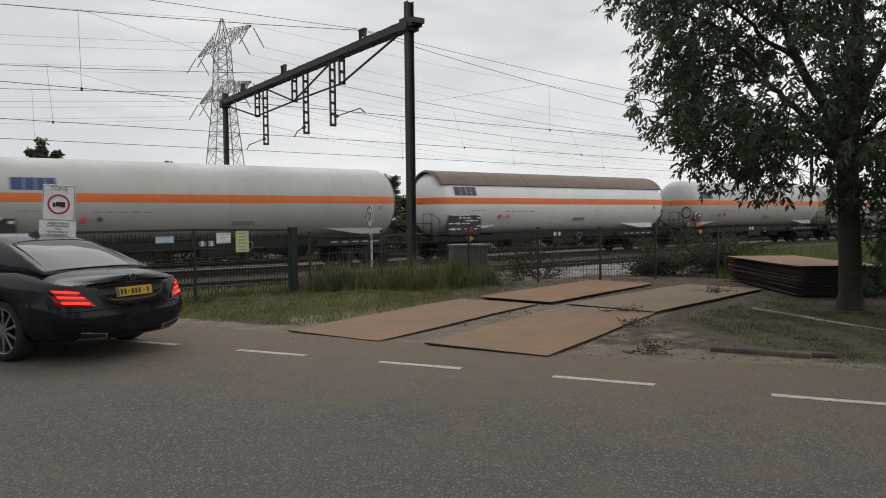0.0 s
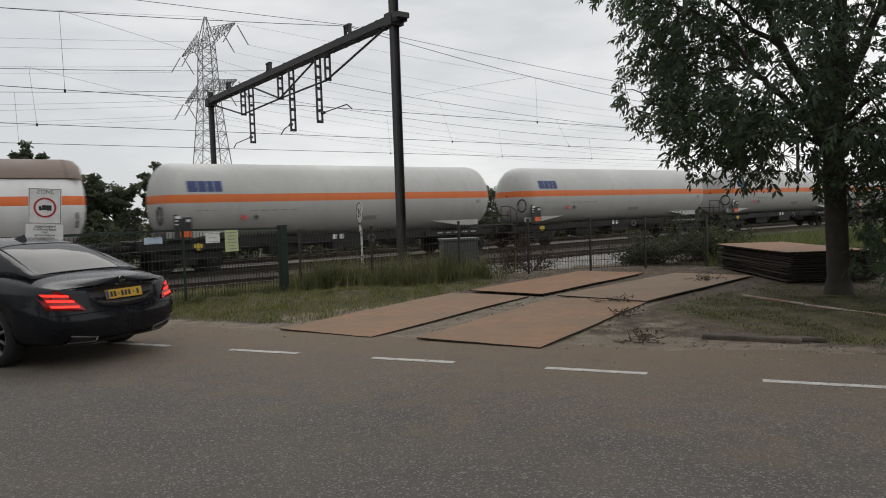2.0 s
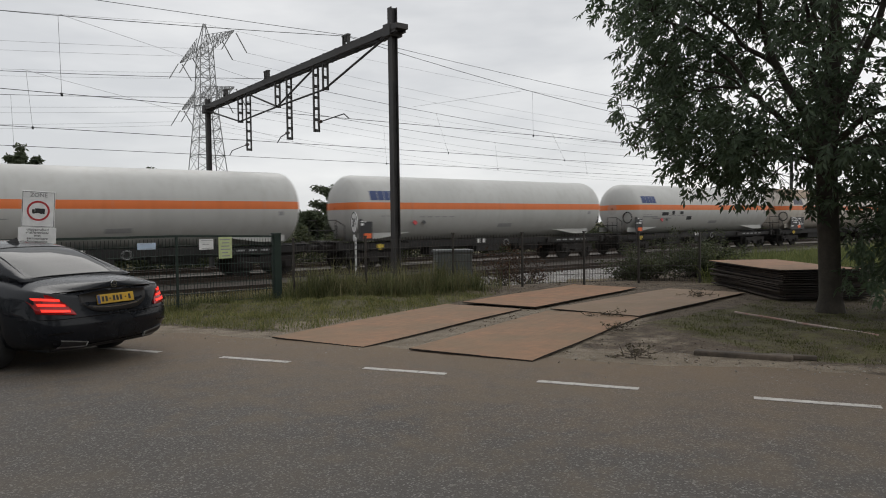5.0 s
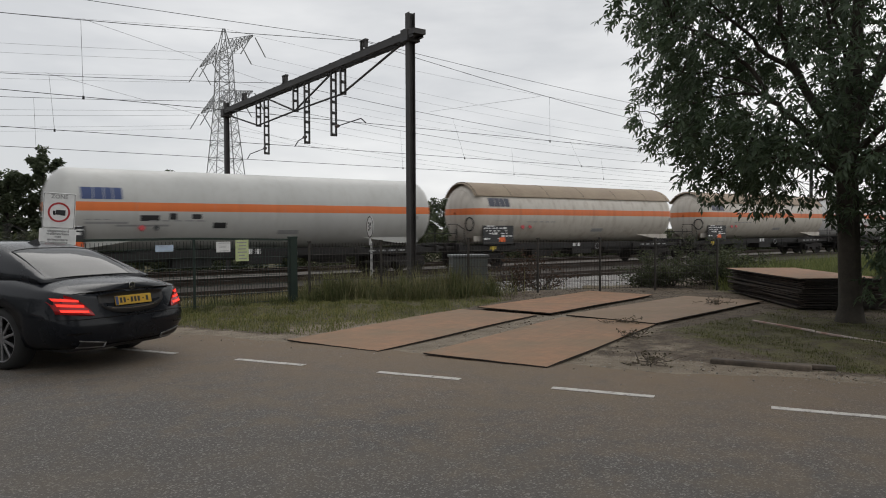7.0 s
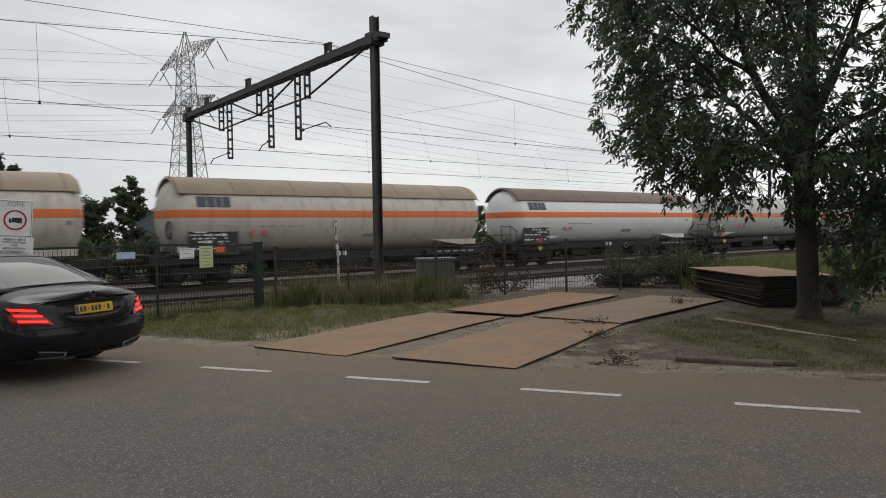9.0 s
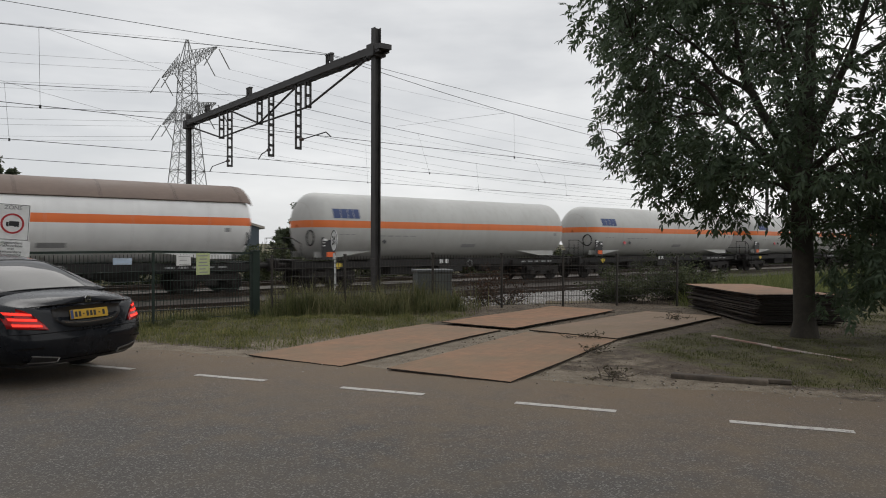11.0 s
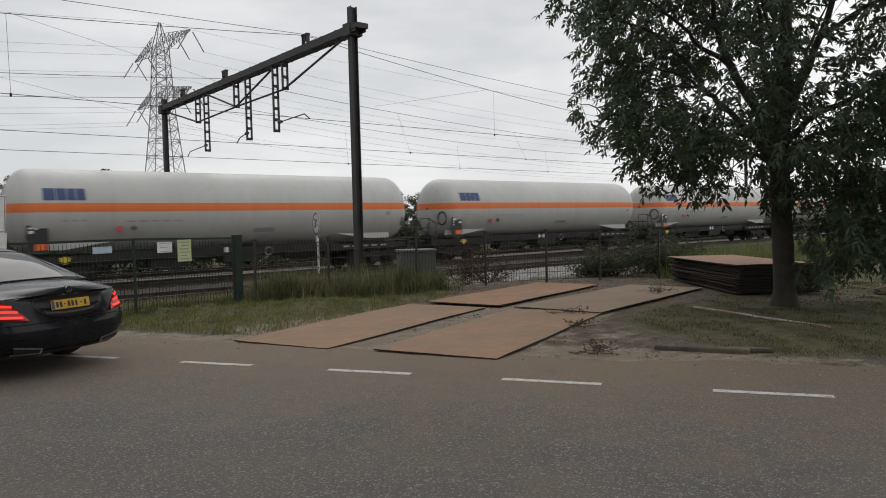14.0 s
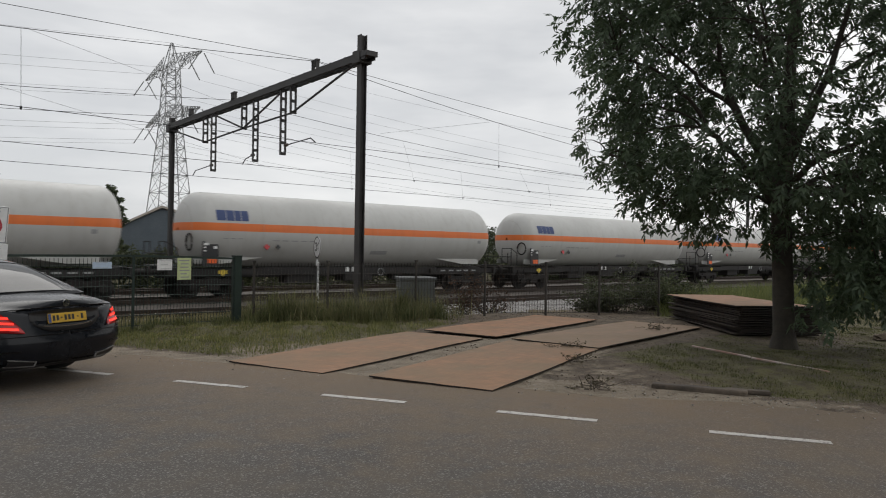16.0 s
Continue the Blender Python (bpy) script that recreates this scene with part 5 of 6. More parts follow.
        # tail lamp with its lit bars
        lamp = rear_patch("tail_lamp", lambda u: (s * (0.56 + 0.32 * u), 0.66 + 0.035 * u, 0.68 + 0.235 * min(1, u * 1.45) ** 0.75 - 0.02 * u * u), M_LAMP, 0.012, c, "red tail lamp cluster")
        for lo, inner, span in ((0.695, 0.61, 0.24), (0.758, 0.645, 0.21), (0.82, 0.69, 0.17)):
            rear_patch("light_bar", lambda u: (s * (inner + span * u), lo + 0.02 * u, lo + 0.026 + 0.024 * u), M_LAMPGLOW, 0.018, lamp, "glowing red light bar", 10, 2)
        # exhaust trim in the bumper
        pipe = rear_patch("exhaust_trim", lambda u: (s * (0.42 + 0.28 * u), 0.285 + 0.02 * u, 0.325 + 0.05 * u), M_PLASTIC, 0.008, c)
        for lo, hi in ((0.275, 0.288), (0.325, 0.338)):
            rear_patch("chrome_edge", lambda u: (s * (0.41 + 0.3 * u), lo + (0.02 if lo < 0.3 else 0.05) * u, hi + (0.02 if lo < 0.3 else 0.05) * u), M_TRIM_SKY, 0.014, pipe, "chrome edge in pale sky-reflection colour", 8, 1)
        rear_patch("chrome_edge", lambda u: (s * (0.405 + 0.012 * u), 0.277, 0.336), M_TRIM_SKY, 0.014, pipe, "chrome edge in pale sky-reflection colour", 1, 3)
        rear_patch("reflector", lambda u: (s * (0.6 + 0.22 * u), 0.455, 0.475), M_PLASTIC, 0.006, c, "", 6, 1)
        part("mirror", boxes(((s * 1.0, 2.15, 1.08), (0.2, 0.12, 0.14), None, 0.03)), M_CAR, c)
    # boot lid: handle recess, lower lip, shut lines
    rear_patch("recess", lambda u: (-0.47 + 0.94 * u, 0.655 + 0.12 * abs(2 * u - 1) ** 4, 0.9 - 0.02 * abs(2 * u - 1) ** 2), M_PLASTIC, 0.004, c, "dark number plate recess", 16, 3)
    rear_patch("trim_strip", lambda u: (-0.33 + 0.66 * u, 0.7 + 0.02 * abs(2 * u - 1) ** 2, 0.709 + 0.02 * abs(2 * u - 1) ** 2), M_CHROME, 0.012, c, "thin bright strip", 10, 1)
    rear_patch("lid_edge", lambda u: (-0.72 + 1.44 * u, 0.925 - 0.02 * abs(2 * u - 1) ** 2, 0.935 - 0.02 * abs(2 * u - 1) ** 2), M_PLASTIC, 0.003, c, "", 16, 1)
    rear_patch("bumper_seam", lambda u: (-0.93 + 1.86 * u, 0.622, 0.628), M_PLASTIC, 0.003, c, "", 30, 1)
    rear_patch("diffuser", lambda u: (-0.72 + 1.44 * u, 0.26, 0.29), M_PLASTIC, 0.004, c, "black lower bumper insert", 20, 2)
    p = on_rear(0, 0.8, 0.014)
    lean = Matrix.Translation(p) @ Matrix.Rotation(radians(-12), 4, "X")
    num = part("number_plate", boxes(((0, 0, 0), (0.52, 0.014, 0.11), lean, 0.004)), M_NUMBER, c, "yellow number plate")
    part("blue_strip", boxes(((-0.24, -0.008, 0), (0.035, 0.004, 0.1), lean)), M_BLUE, num)
    for x, w, h in [(x, 0.03, 0.062) for x in (-0.185, -0.135, -0.03, 0.02, 0.07, 0.195)] + [(-0.085, 0.022, 0.014), (0.135, 0.022, 0.014)]:
        part("plate_bar", boxes(((x, -0.008, 0), (w, 0.004, h), lean)), M_BLACK, num)
    q = on_rear(0, 0.965, 0.012)
    badge = ring((q.x, q.y, q.z), 0.042, 0.008, 0.008, M_CHROME, "badge")
    bb = part("badge", badge, M_CHROME, c, "round chrome badge")
    part("badge_bar", boxes(((q.x, q.y - 0.004, q.z + 0.016), (0.008, 0.006, 0.04)), ((q.x - 0.014, q.y - 0.004, q.z - 0.012), (0.034, 0.006, 0.008)), ((q.x + 0.014, q.y - 0.004, q.z - 0.012), (0.034, 0.006, 0.008))), M_CHROME, bb)
    fin = [(-0.0, 0.62, 1.45), (0.0, 0.82, 1.475), (0.0, 0.64, 1.53)]
    part("antenna", mesh_of("antenna", [(e * 0.022 * (1 if i < 2 else 0.2), y, z) for e in (-1, 1) for i, (x, y, z) in enumerate(fin)], [(0, 1, 2), (5, 4, 3), (0, 2, 5, 3), (1, 4, 5, 2), (0, 3, 4, 1)], M_PLASTIC), M_PLASTIC, c)
    part("underbody", boxes(((0, 1.5, 0.3), (1.3, 4.6, 0.16)), ((0, -0.7, 0.33), (1.2, 0.6, 0.12))), M_PLASTIC, c)
    # wheels
    for y in (0, 3.165):
        for s in (-1, 1):
            w = part("wheel", rods(0.1, ((s * 0.7, y, 0.365), (s * 0.9, y, 0.365)), seg=20), M_RIMDARK, c)
            tyre = [(-0.125, 0.276), (-0.13, 0.3), (-0.105, 0.352), (-0.06, 0.365), (0.06, 0.365), (0.105, 0.352), (0.13, 0.3), (0.125, 0.276), (0.0, 0.27), (-0.125, 0.276)]
            me = revolve_x("tyre", tyre, M_TYRE, 48)
            me.transform(pose(s * 0.805, y, 0.365))
            part("tyre", me, M_TYRE, w)
            me = revolve_x("rim", [(s * 0.115, 0.276), (s * 0.125, 0.27), (s * 0.115, 0.257), (s * 0.03, 0.25), (s * -0.08, 0.25)], M_RIM, 40)
            me.transform(pose(s * 0.805, y, 0.365))
            part("rim", me, M_RIM, w)
            me = revolve_x("brake_disc", [(0, 0.01), (0, 0.18), (s * 0.02, 0.18), (s * 0.02, 0.01)], M_RIMDARK, 30)
            me.transform(pose(s * 0.78, y, 0.365))
            part("brake_disc", me, M_RIMDARK, w)
            for i in range(10):
                k = Matrix.Translation((s * 0.9, y, 0.365)) @ Matrix.Rotation(radians(36 * i), 4, "X")
                part("spoke", boxes(((0, 0, 0.148), (0.025, 0.03, 0.225), k, 0.004)), M_RIM, w)
            part("hub_cap", rods(0.045, ((s * 0.9, y, 0.365), (s * 0.915, y, 0.365)), seg=20), M_RIM, w)


build_car()


# ---- trees and plants ----
def leaf_cloud(name, centres, radii, count, size, mat, seed, droop=0.4, slim=0.38):
    """Many single leaves round the given clump centres: slim folded blades, hung at chance angles."""
    r = np.random.RandomState(seed)
    c = np.asarray(centres, float)
    k = r.randint(0, len(c), count)
    d = r.normal(size=(count, 3))
    d /= np.linalg.norm(d, axis=1)[:, None]
    p = c[k] + d * (np.asarray(radii, float)[k] * r.rand(count) ** 0.45)[:, None] * np.array([1, 1, 0.75])
    ax = r.normal(size=(count, 3))
    ax[:, 2] = ax[:, 2] * 0.5 - droop
    ax /= np.linalg.norm(ax, axis=1)[:, None]
    side = np.cross(ax, r.normal(size=(count, 3)))
    side /= np.linalg.norm(side, axis=1)[:, None] + 1e-9
    up = np.cross(ax, side)
    L = size * r.uniform(0.6, 1.3, count)[:, None]
    W = L * slim * r.uniform(0.8, 1.2, count)[:, None]
    v = np.stack([p, p + ax * L * 0.45 + side * W * 0.5 + up * W * 0.18, p + ax * L - up * L * 0.08, p + ax * L * 0.45 - side * W * 0.5 + up * W * 0.18], 1).reshape(-1, 3)
    o = 4 * np.arange(count)
    f = np.concatenate([np.stack([o, o + 1, o + 2], -1), np.stack([o, o + 2, o + 3], -1)])
    me = bpy.data.meshes.new(name)
    me.vertices.add(len(v))
    me.vertices.foreach_set("co", v.ravel())
    me.loops.add(3 * len(f))
    me.loops.foreach_set("vertex_index", f.ravel())
    me.polygons.add(len(f))
    me.polygons.foreach_set("loop_start", 3 * np.arange(len(f)))
    me.materials.append(mat)
    me.update(calc_edges=True)
    return me


def limb(vs, fs, pts, r0, r1, seg=7):
    """Adds a tapering bent tube through the points."""
    o = len(vs)
    n = len(pts)
    for i, p in enumerate(pts):
        d = (Vector(pts[min(i + 1, n - 1)]) - Vector(pts[max(i - 1, 0)])).normalized()
        u = d.cross(Vector((0.3, 0.9, 0.2))).normalized()
        w = d.cross(u)
        rr = r0 + (r1 - r0) * i / (n - 1)
        vs += [Vector(p) + rr * (math.cos(6.2832 * j / seg) * u + math.sin(6.2832 * j / seg) * w) for j in range(seg)]
    for i in range(n - 1):
        fs += [(o + i * seg + j, o + i * seg + (j + 1) % seg, o + (i + 1) * seg + (j + 1) % seg, o + (i + 1) * seg + j) for j in range(seg)]


def grow(r, start, way, length, bend, n=6, lift=0.0):
    pts = [Vector(start)]
    d = Vector(way).normalized()
    for _ in range(n):
        d = (d + Vector((r.uniform(-bend, bend), r.uniform(-bend, bend), r.uniform(-bend, bend) + lift))).normalized()
        pts.append(pts[-1] + d * (length / n))
    return pts


TREE = (12.96, 5.94)


def compound_leaves(name, centres, ways, per, mat, seed):
    """Ash foliage: at each spray a few drooping stalks, each with pairs of slim leaflets and one at its tip."""
    r = np.random.RandomState(seed)
    unit = lambda v: v / (np.linalg.norm(v, axis=-1, keepdims=True) + 1e-9)
    c, w = np.repeat(np.asarray(centres, float), per, 0), np.repeat(np.asarray(ways, float), per, 0)
    n = len(c)
    c = c + r.normal(0, 0.1, (n, 3))
    d = unit(unit(w) * 0.55 + r.normal(0, 0.55, (n, 3)) + np.array([0, 0, -0.25]))
    ln = r.uniform(0.2, 0.34, n)
    side = unit(np.cross(d, np.array([0, 0, 1.0]) + r.normal(0, 0.35, (n, 3))))
    up = np.cross(side, d)
    vs = []
    for k in range(9):
        u, e = (0.3 + 0.2 * (k // 2), 1 if k % 2 else -1) if k < 8 else (1.0, 0)
        base = c + d * (ln * u)[:, None] - np.array([0, 0, 0.22]) * (ln * u * u)[:, None]
        ax = unit(d * (0.55 if e else 1.0) + side * e * 0.85 + np.array([0, 0, -0.45]) + r.normal(0, 0.28, (n, 3)))
        L = (r.uniform(0.095, 0.15, n) * (0.85 + 0.3 * (u > 0.4)))[:, None]
        across = unit(np.cross(ax, up + r.normal(0, 0.4, (n, 3))))
        nrm = np.cross(across, ax)
        W = L * r.uniform(0.3, 0.42, n)[:, None]
        vs.append(np.stack([base, base + ax * L * 0.45 + across * W * 0.5 + nrm * W * 0.15, base + ax * L - nrm * L * 0.1, base + ax * L * 0.45 - across * W * 0.5 + nrm * W * 0.15], 1))
    v = np.concatenate(vs).reshape(-1, 3)
    o = 4 * np.arange(len(v) // 4)
    f = np.concatenate([np.stack([o, o + 1, o + 2], -1), np.stack([o, o + 2, o + 3], -1)])
    me = bpy.data.meshes.new(name)
    me.vertices.add(len(v))
    me.vertices.foreach_set("co", v.ravel())
    me.loops.add(3 * len(f))
    me.loops.foreach_set("vertex_index", f.ravel())
    me.polygons.add(len(f))
    me.polygons.foreach_set("loop_start", 3 * np.arange(len(f)))
    me.materials.append(mat)
    me.update(calc_edges=True)
    return me


def build_tree():
    """u runs along the road side of the crown, d into the verge, z up, all from the trunk's foot."""
    r = random.Random(21)
    t = thing("tree", pose(TREE[0], TREE[1], 0, 0, 0, -65.4), "leafy roadside ash tree with a forked trunk", "tree")
    vs, fs = [], []
    limb(vs, fs, [(0, 0, -0.1), (0, 0, 0.1), (0, 0, 0.3)], 0.27, 0.185, 14)
    limb(vs, fs, [(0, 0, 0.3), (-0.02, 0, 1.0), (-0.05, 0.02, 1.9), (-0.08, 0.02, 2.7)], 0.185, 0.17, 14)
    part("trunk", mesh_of("trunk", vs, fs, M_BARK, True), M_BARK, t)
    # main limbs: points and the thickness at both ends
    plan = [
        ([(-0.08, 0.02, 2.55), (0.0, 0.05, 3.4), (0.03, 0.1, 4.4), (0.08, 0.1, 5.6), (0.12, 0.2, 6.8), (0.1, 0.2, 8.2), (0.2, 0.1, 9.3)], 0.165, 0.03),
        ([(-0.1, 0, 2.6), (-0.3, -0.1, 3.2), (-0.55, -0.2, 3.75), (-0.88, -0.3, 4.4), (-1.05, -0.35, 4.95), (-1.2, -0.4, 5.7), (-1.45, -0.5, 6.8), (-1.6, -0.5, 8.0)], 0.105, 0.025),
        ([(-0.1, -0.05, 2.5), (-0.55, -0.35, 3.1), (-1.05, -0.6, 3.65), (-1.3, -0.75, 3.95), (-1.5, -0.85, 4.35), (-1.8, -0.9, 4.7), (-2.3, -1.0, 5.1), (-2.8, -1.0, 5.3)], 0.07, 0.015),
        ([(-1.25, -0.72, 3.9), (-1.7, -0.8, 4.0), (-2.2, -0.9, 3.98), (-2.7, -0.95, 3.8), (-3.0, -1.0, 3.5)], 0.03, 0.01),
        ([(-1.2, -0.7, 3.85), (-1.6, -0.9, 4.15), (-2.1, -1.1, 4.35), (-2.6, -1.2, 4.4)], 0.026, 0.009),
        ([(-0.9, -0.3, 4.4), (-1.3, -0.3, 4.7), (-1.7, -0.3, 5.2), (-2.4, -0.4, 5.9), (-2.9, -0.5, 6.3)], 0.05, 0.012),
        ([(-0.02, 0.05, 3.2), (-0.25, 0.3, 4.0), (-0.35, 0.5, 4.8), (-0.4, 0.6, 5.5), (-0.7, 0.9, 6.5), (-0.9, 1.1, 7.6)], 0.07, 0.018),
        ([(0.02, 0.05, 3.3), (0.3, -0.1, 4.0), (0.58, -0.2, 4.7), (0.85, -0.3, 5.6), (1.1, -0.4, 6.6), (1.4, -0.5, 7.6)], 0.085, 0.02),
        ([(0, 0.05, 2.9), (0.6, -0.4, 3.4), (1.3, -0.7, 3.7), (2.1, -0.9, 3.8), (2.9, -1.0, 3.6)], 0.06, 0.014),
        ([(0, 0.05, 2.7), (0.5, 0.4, 3.1), (1.1, 0.8, 3.2), (1.7, 1.1, 2.9), (2.3, 1.3, 2.3)], 0.045, 0.012),
        ([(-0.05, 0, 2.6), (0.3, -0.5, 2.9), (0.7, -0.9, 2.8), (1.1, -1.1, 2.3), (1.3, -1.2, 1.6)], 0.04, 0.01),
        ([(-0.05, 0.05, 2.7), (-0.4, 0.7, 3.1), (-0.9, 1.3, 3.3), (-1.5, 1.8, 3.3), (-2.0, 2.1, 3.0)], 0.05, 0.012),
        ([(-0.08, 0, 2.45), (-0.5, -0.5, 2.75), (-1.0, -0.9, 2.85), (-1.6, -1.2, 2.75), (-2.1, -1.4, 2.5)], 0.035, 0.01),
        ([(0, 0.1, 3.6), (0.3, 0.8, 4.3), (0.5, 1.5, 5.0), (0.8, 2.1, 5.8)], 0.06, 0.015),
        ([(0, 0, 3.8), (-0.1, -0.8, 4.4), (-0.3, -1.6, 5.1), (-0.4, -2.2, 6.0)], 0.05, 0.014),
        ([(0.6, -0.2, 4.7), (1.3, 0.1, 5.2), (2.0, 0.3, 5.6), (2.8, 0.4, 5.8)], 0.045, 0.012),
        ([(0.05, 0.1, 5.0), (-0.5, 0.9, 6.0), (-1.2, 1.5, 7.0)], 0.05, 0.012),
        ([(1.1, 0.8, 3.2), (1.2, 0.3, 2.6), (1.3, 0.0, 1.9), (1.3, -0.1, 1.2)], 0.02, 0.008),
        ([(2.1, -0.9, 3.8), (2.2, -0.8, 3.0), (2.1, -0.8, 2.0), (2.0, -0.8, 1.3)], 0.02, 0.008),
    ]
    spots = []
    for pts, r0, r1 in plan:
        fine = [Vector(pts[0])]
        for a, b in zip(pts, pts[1:]):
            a, b = Vector(a), Vector(b)
            for i in (1, 2, 3):
                fine.append(a.lerp(b, i / 3) + (Vector([r.uniform(-0.035, 0.035) for _ in range(3)]) if i < 3 else Vector()))
        vs, fs = [], []
        limb(vs, fs, fine, r0, r1, 8)
        part("limb", mesh_of("limb", vs, fs, M_BARK, True), M_BARK, t)
        spots += fine[3:]

    def wide(z, right):
        """How far the crown reaches at a height, towards u below or above zero."""
        if right:
            return float(np.interp(z, [0.6, 1.2, 2.0, 3.0, 5.0, 7.0, 9.0, 10.2], [1.5, 2.1, 2.7, 3.3, 3.9, 3.6, 2.2, 0.4]))
        return float(np.interp(z, [1.7, 2.0, 2.3, 2.7, 3.3, 4.2, 5.2, 6.2, 8.0, 9.4, 10.2], [0.7, 1.5, 2.4, 2.95, 3.4, 3.75, 3.95, 4.15, 3.5, 1.9, 0.4]))

    def holds(p):
        u, d, z = p
        k = 1 + 0.22 * noise.noise(Vector((0.9 * u, 0.9 * d, 0.9 * z)) + Vector((4, 1, 7)))
        q = math.hypot(u / (wide(z, u > 0) * k), d / (0.86 * wide(z, u > 0) * k))
        if q > 1 or z < (0.62 + 0.1 * abs(u - 1.2) if u > 0.35 else 1.7 + 0.22 * max(0.0, -u - 0.6)):
            return False
        # open pockets round the forks
        for a, b, w, h in ((-1.3, 4.12, 0.85, 0.46), (-0.52, 5.35, 0.42, 0.55), (0.75, 5.1, 0.42, 0.78), (-0.95, 4.75, 0.3, 0.36), (-1.95, 5.4, 0.26, 0.24), (1.7, 4.6, 0.3, 0.4)):
            if ((u - a) / w) ** 2 + ((z - b) / h) ** 2 < 1 and d < 3.0:
                return False
        return noise.noise(Vector((1.7 * u, 1.7 * d, 1.7 * z))) > -0.23

    sprays = []
    while len(sprays) < 1760:
        p = Vector((r.uniform(-4, 4), r.uniform(-3.6, 3.6), r.uniform(0.6, 10.2)))
        if 0.1 < p.x < 1.35 and p.z > 3.9 and r.random() < 0.4:
            continue
        if holds(p) and r.random() < 0.4 + 0.6 * min(1.0, math.hypot(p.x, p.y) / 2.2):
            sprays.append(p)
    while len(sprays) < 1850:
        p = Vector((r.uniform(0.75, 2.4), r.uniform(-1.7, 1.2), r.uniform(0.7, 2.3)))
        if holds(p):
            sprays.append(p)
    # side branches reach for every ninth spray, and fine twigs lead from them to the rest
    ends = np.array([tuple(q) for q in spots])
    vs, fs, nodes = [], [], [tuple(q) for q in spots]
    for p in sprays[::9]:
        dist = np.linalg.norm((ends - np.array(p)) * np.array([1, 1, 1.3]), axis=1) + 0.8 * np.maximum(0, ends[:, 2] - p.z)
        a = Vector(ends[int(dist.argmin())])
        if (p - a).length > 2.3:
            continue
        m = a.lerp(p, 0.5) + Vector((r.uniform(-0.15, 0.15), r.uniform(-0.15, 0.15), 0.1 * (p - a).length))
        way = [a, a.lerp(m, 0.5) + Vector((0, 0, 0.03)), m, m.lerp(p, 0.5) + Vector((0, 0, 0.03)), p]
        limb(vs, fs, way, 0.019, 0.006, 5)
        nodes += [tuple(q) for q in way[1:]]
    nodes, ways = np.array(nodes), []
    for p in sprays:
        dist = np.linalg.norm(nodes - np.array(p), axis=1)
        a = Vector(nodes[int(dist.argmin())])
        ways.append(tuple((p - a) + 0.15 * Vector((p.x, p.y, 0.0))) if (p - a).length > 0.05 else (p.x, p.y, 0.1))
        if 0.08 < (p - a).length < 0.9:
            limb(vs, fs, [a, a.lerp(p, 0.5) + Vector((0, 0, 0.03)), p], 0.006, 0.003, 4)
    tagged(part("branch_tangle", mesh_of("branch_tangle", vs, fs, M_BARK, True), M_BARK, t), kind="stuff")
    part("crown", compound_leaves("crown", [tuple(p) for p in sprays], ways, 5, M_LEAF, 5), M_LEAF, t)


build_tree()


def build_far_tree(x, y, h, w, seed, stem=0.18, base=-1.0, name="tree", label="leafy green tree behind the railway", count=8500):
    r = random.Random(seed)
    t = thing(name, pose(x, y, base), label, "tree", "trees behind the railway")
    vs, fs = [], []
    limb(vs, fs, [(0, 0, 0), (0.1, 0, h * 0.3), (0, 0.1, h * 0.6), (0.1, 0, h * 0.9)], stem, 0.04, 8)
    tips, radii = [], []
    for k in range(24):
        z = h * (0.1 + 0.78 * k / 24)
        az = 2.4 * k
        wd = w * (0.6 + 0.4 * math.sin(3.14 * (0.15 + 0.8 * k / 24)))
        b = grow(r, (0, 0, z), (math.cos(az), math.sin(az), 0.45), wd * r.uniform(0.7, 1.1), 0.2, 5, 0.05)
        limb(vs, fs, b, 0.06, 0.015, 5)
        for j in (2, 3, 4, 5):
            tips.append(tuple(b[j]))
            radii.append(r.uniform(0.3, 0.65) * w * 0.36)
    tips.append((0, 0, h * 0.95))
    radii.append(w * 0.25)
    part("trunk", mesh_of("trunk", vs, fs, M_BARK, True), M_BARK, t)
    part("crown", leaf_cloud("crown", tips, radii, count, 0.28, M_LEAF_FAR, seed, 0.2, 0.5), M_LEAF_FAR, t)


for tx, ty, th, tw, ts in ((5.4, 50, 8.0, 1.3, 1), (3.5, 50.5, 6.4, 2.0, 21), (7.0, 49.5, 5.0, 2.0, 23), (10.4, 51, 5.3, 2.3, 22), (0.2, 49, 7.2, 3.2, 2), (-3.2, 51, 6.2, 3.0, 3), (8.6, 52, 5.8, 2.4, 4), (13.4, 52, 7.0, 1.3, 5), (28.5, 58, 3.9, 1.8, 8),
                           (33, 62, 6.6, 2.4, 9), (34.2, 60, 7.2, 1.6, 17), (37.2, 62, 7.2, 2.0, 10), (43, 66, 5.4, 2.6, 11), (50, 70, 6.0, 3.0, 12), (60, 76, 6.0, 3.4, 13), (72, 84, 6.2, 3.6, 14), (86, 92, 6.4, 4.0, 15), (102, 100, 7, 4.0, 16)):
    build_far_tree(tx, ty, th, tw, ts)


# a row of unseen trees added behind the onlooker to darken reflections, and a dark hedge beyond the tracks
for i in range(11):
    tx, ty, _ = ROAD @ Vector((-44 + 9 * i + 2 * math.sin(3 * i), -10.5 - 1.0 * math.cos(2 * i), 0))
    build_far_tree(tx, ty, 10.5 + 1.5 * math.sin(5 * i), 5.2, 60 + i, 0.3, 0.0, "tree", "unseen leafy tree added across the road for dark reflections", 5000)


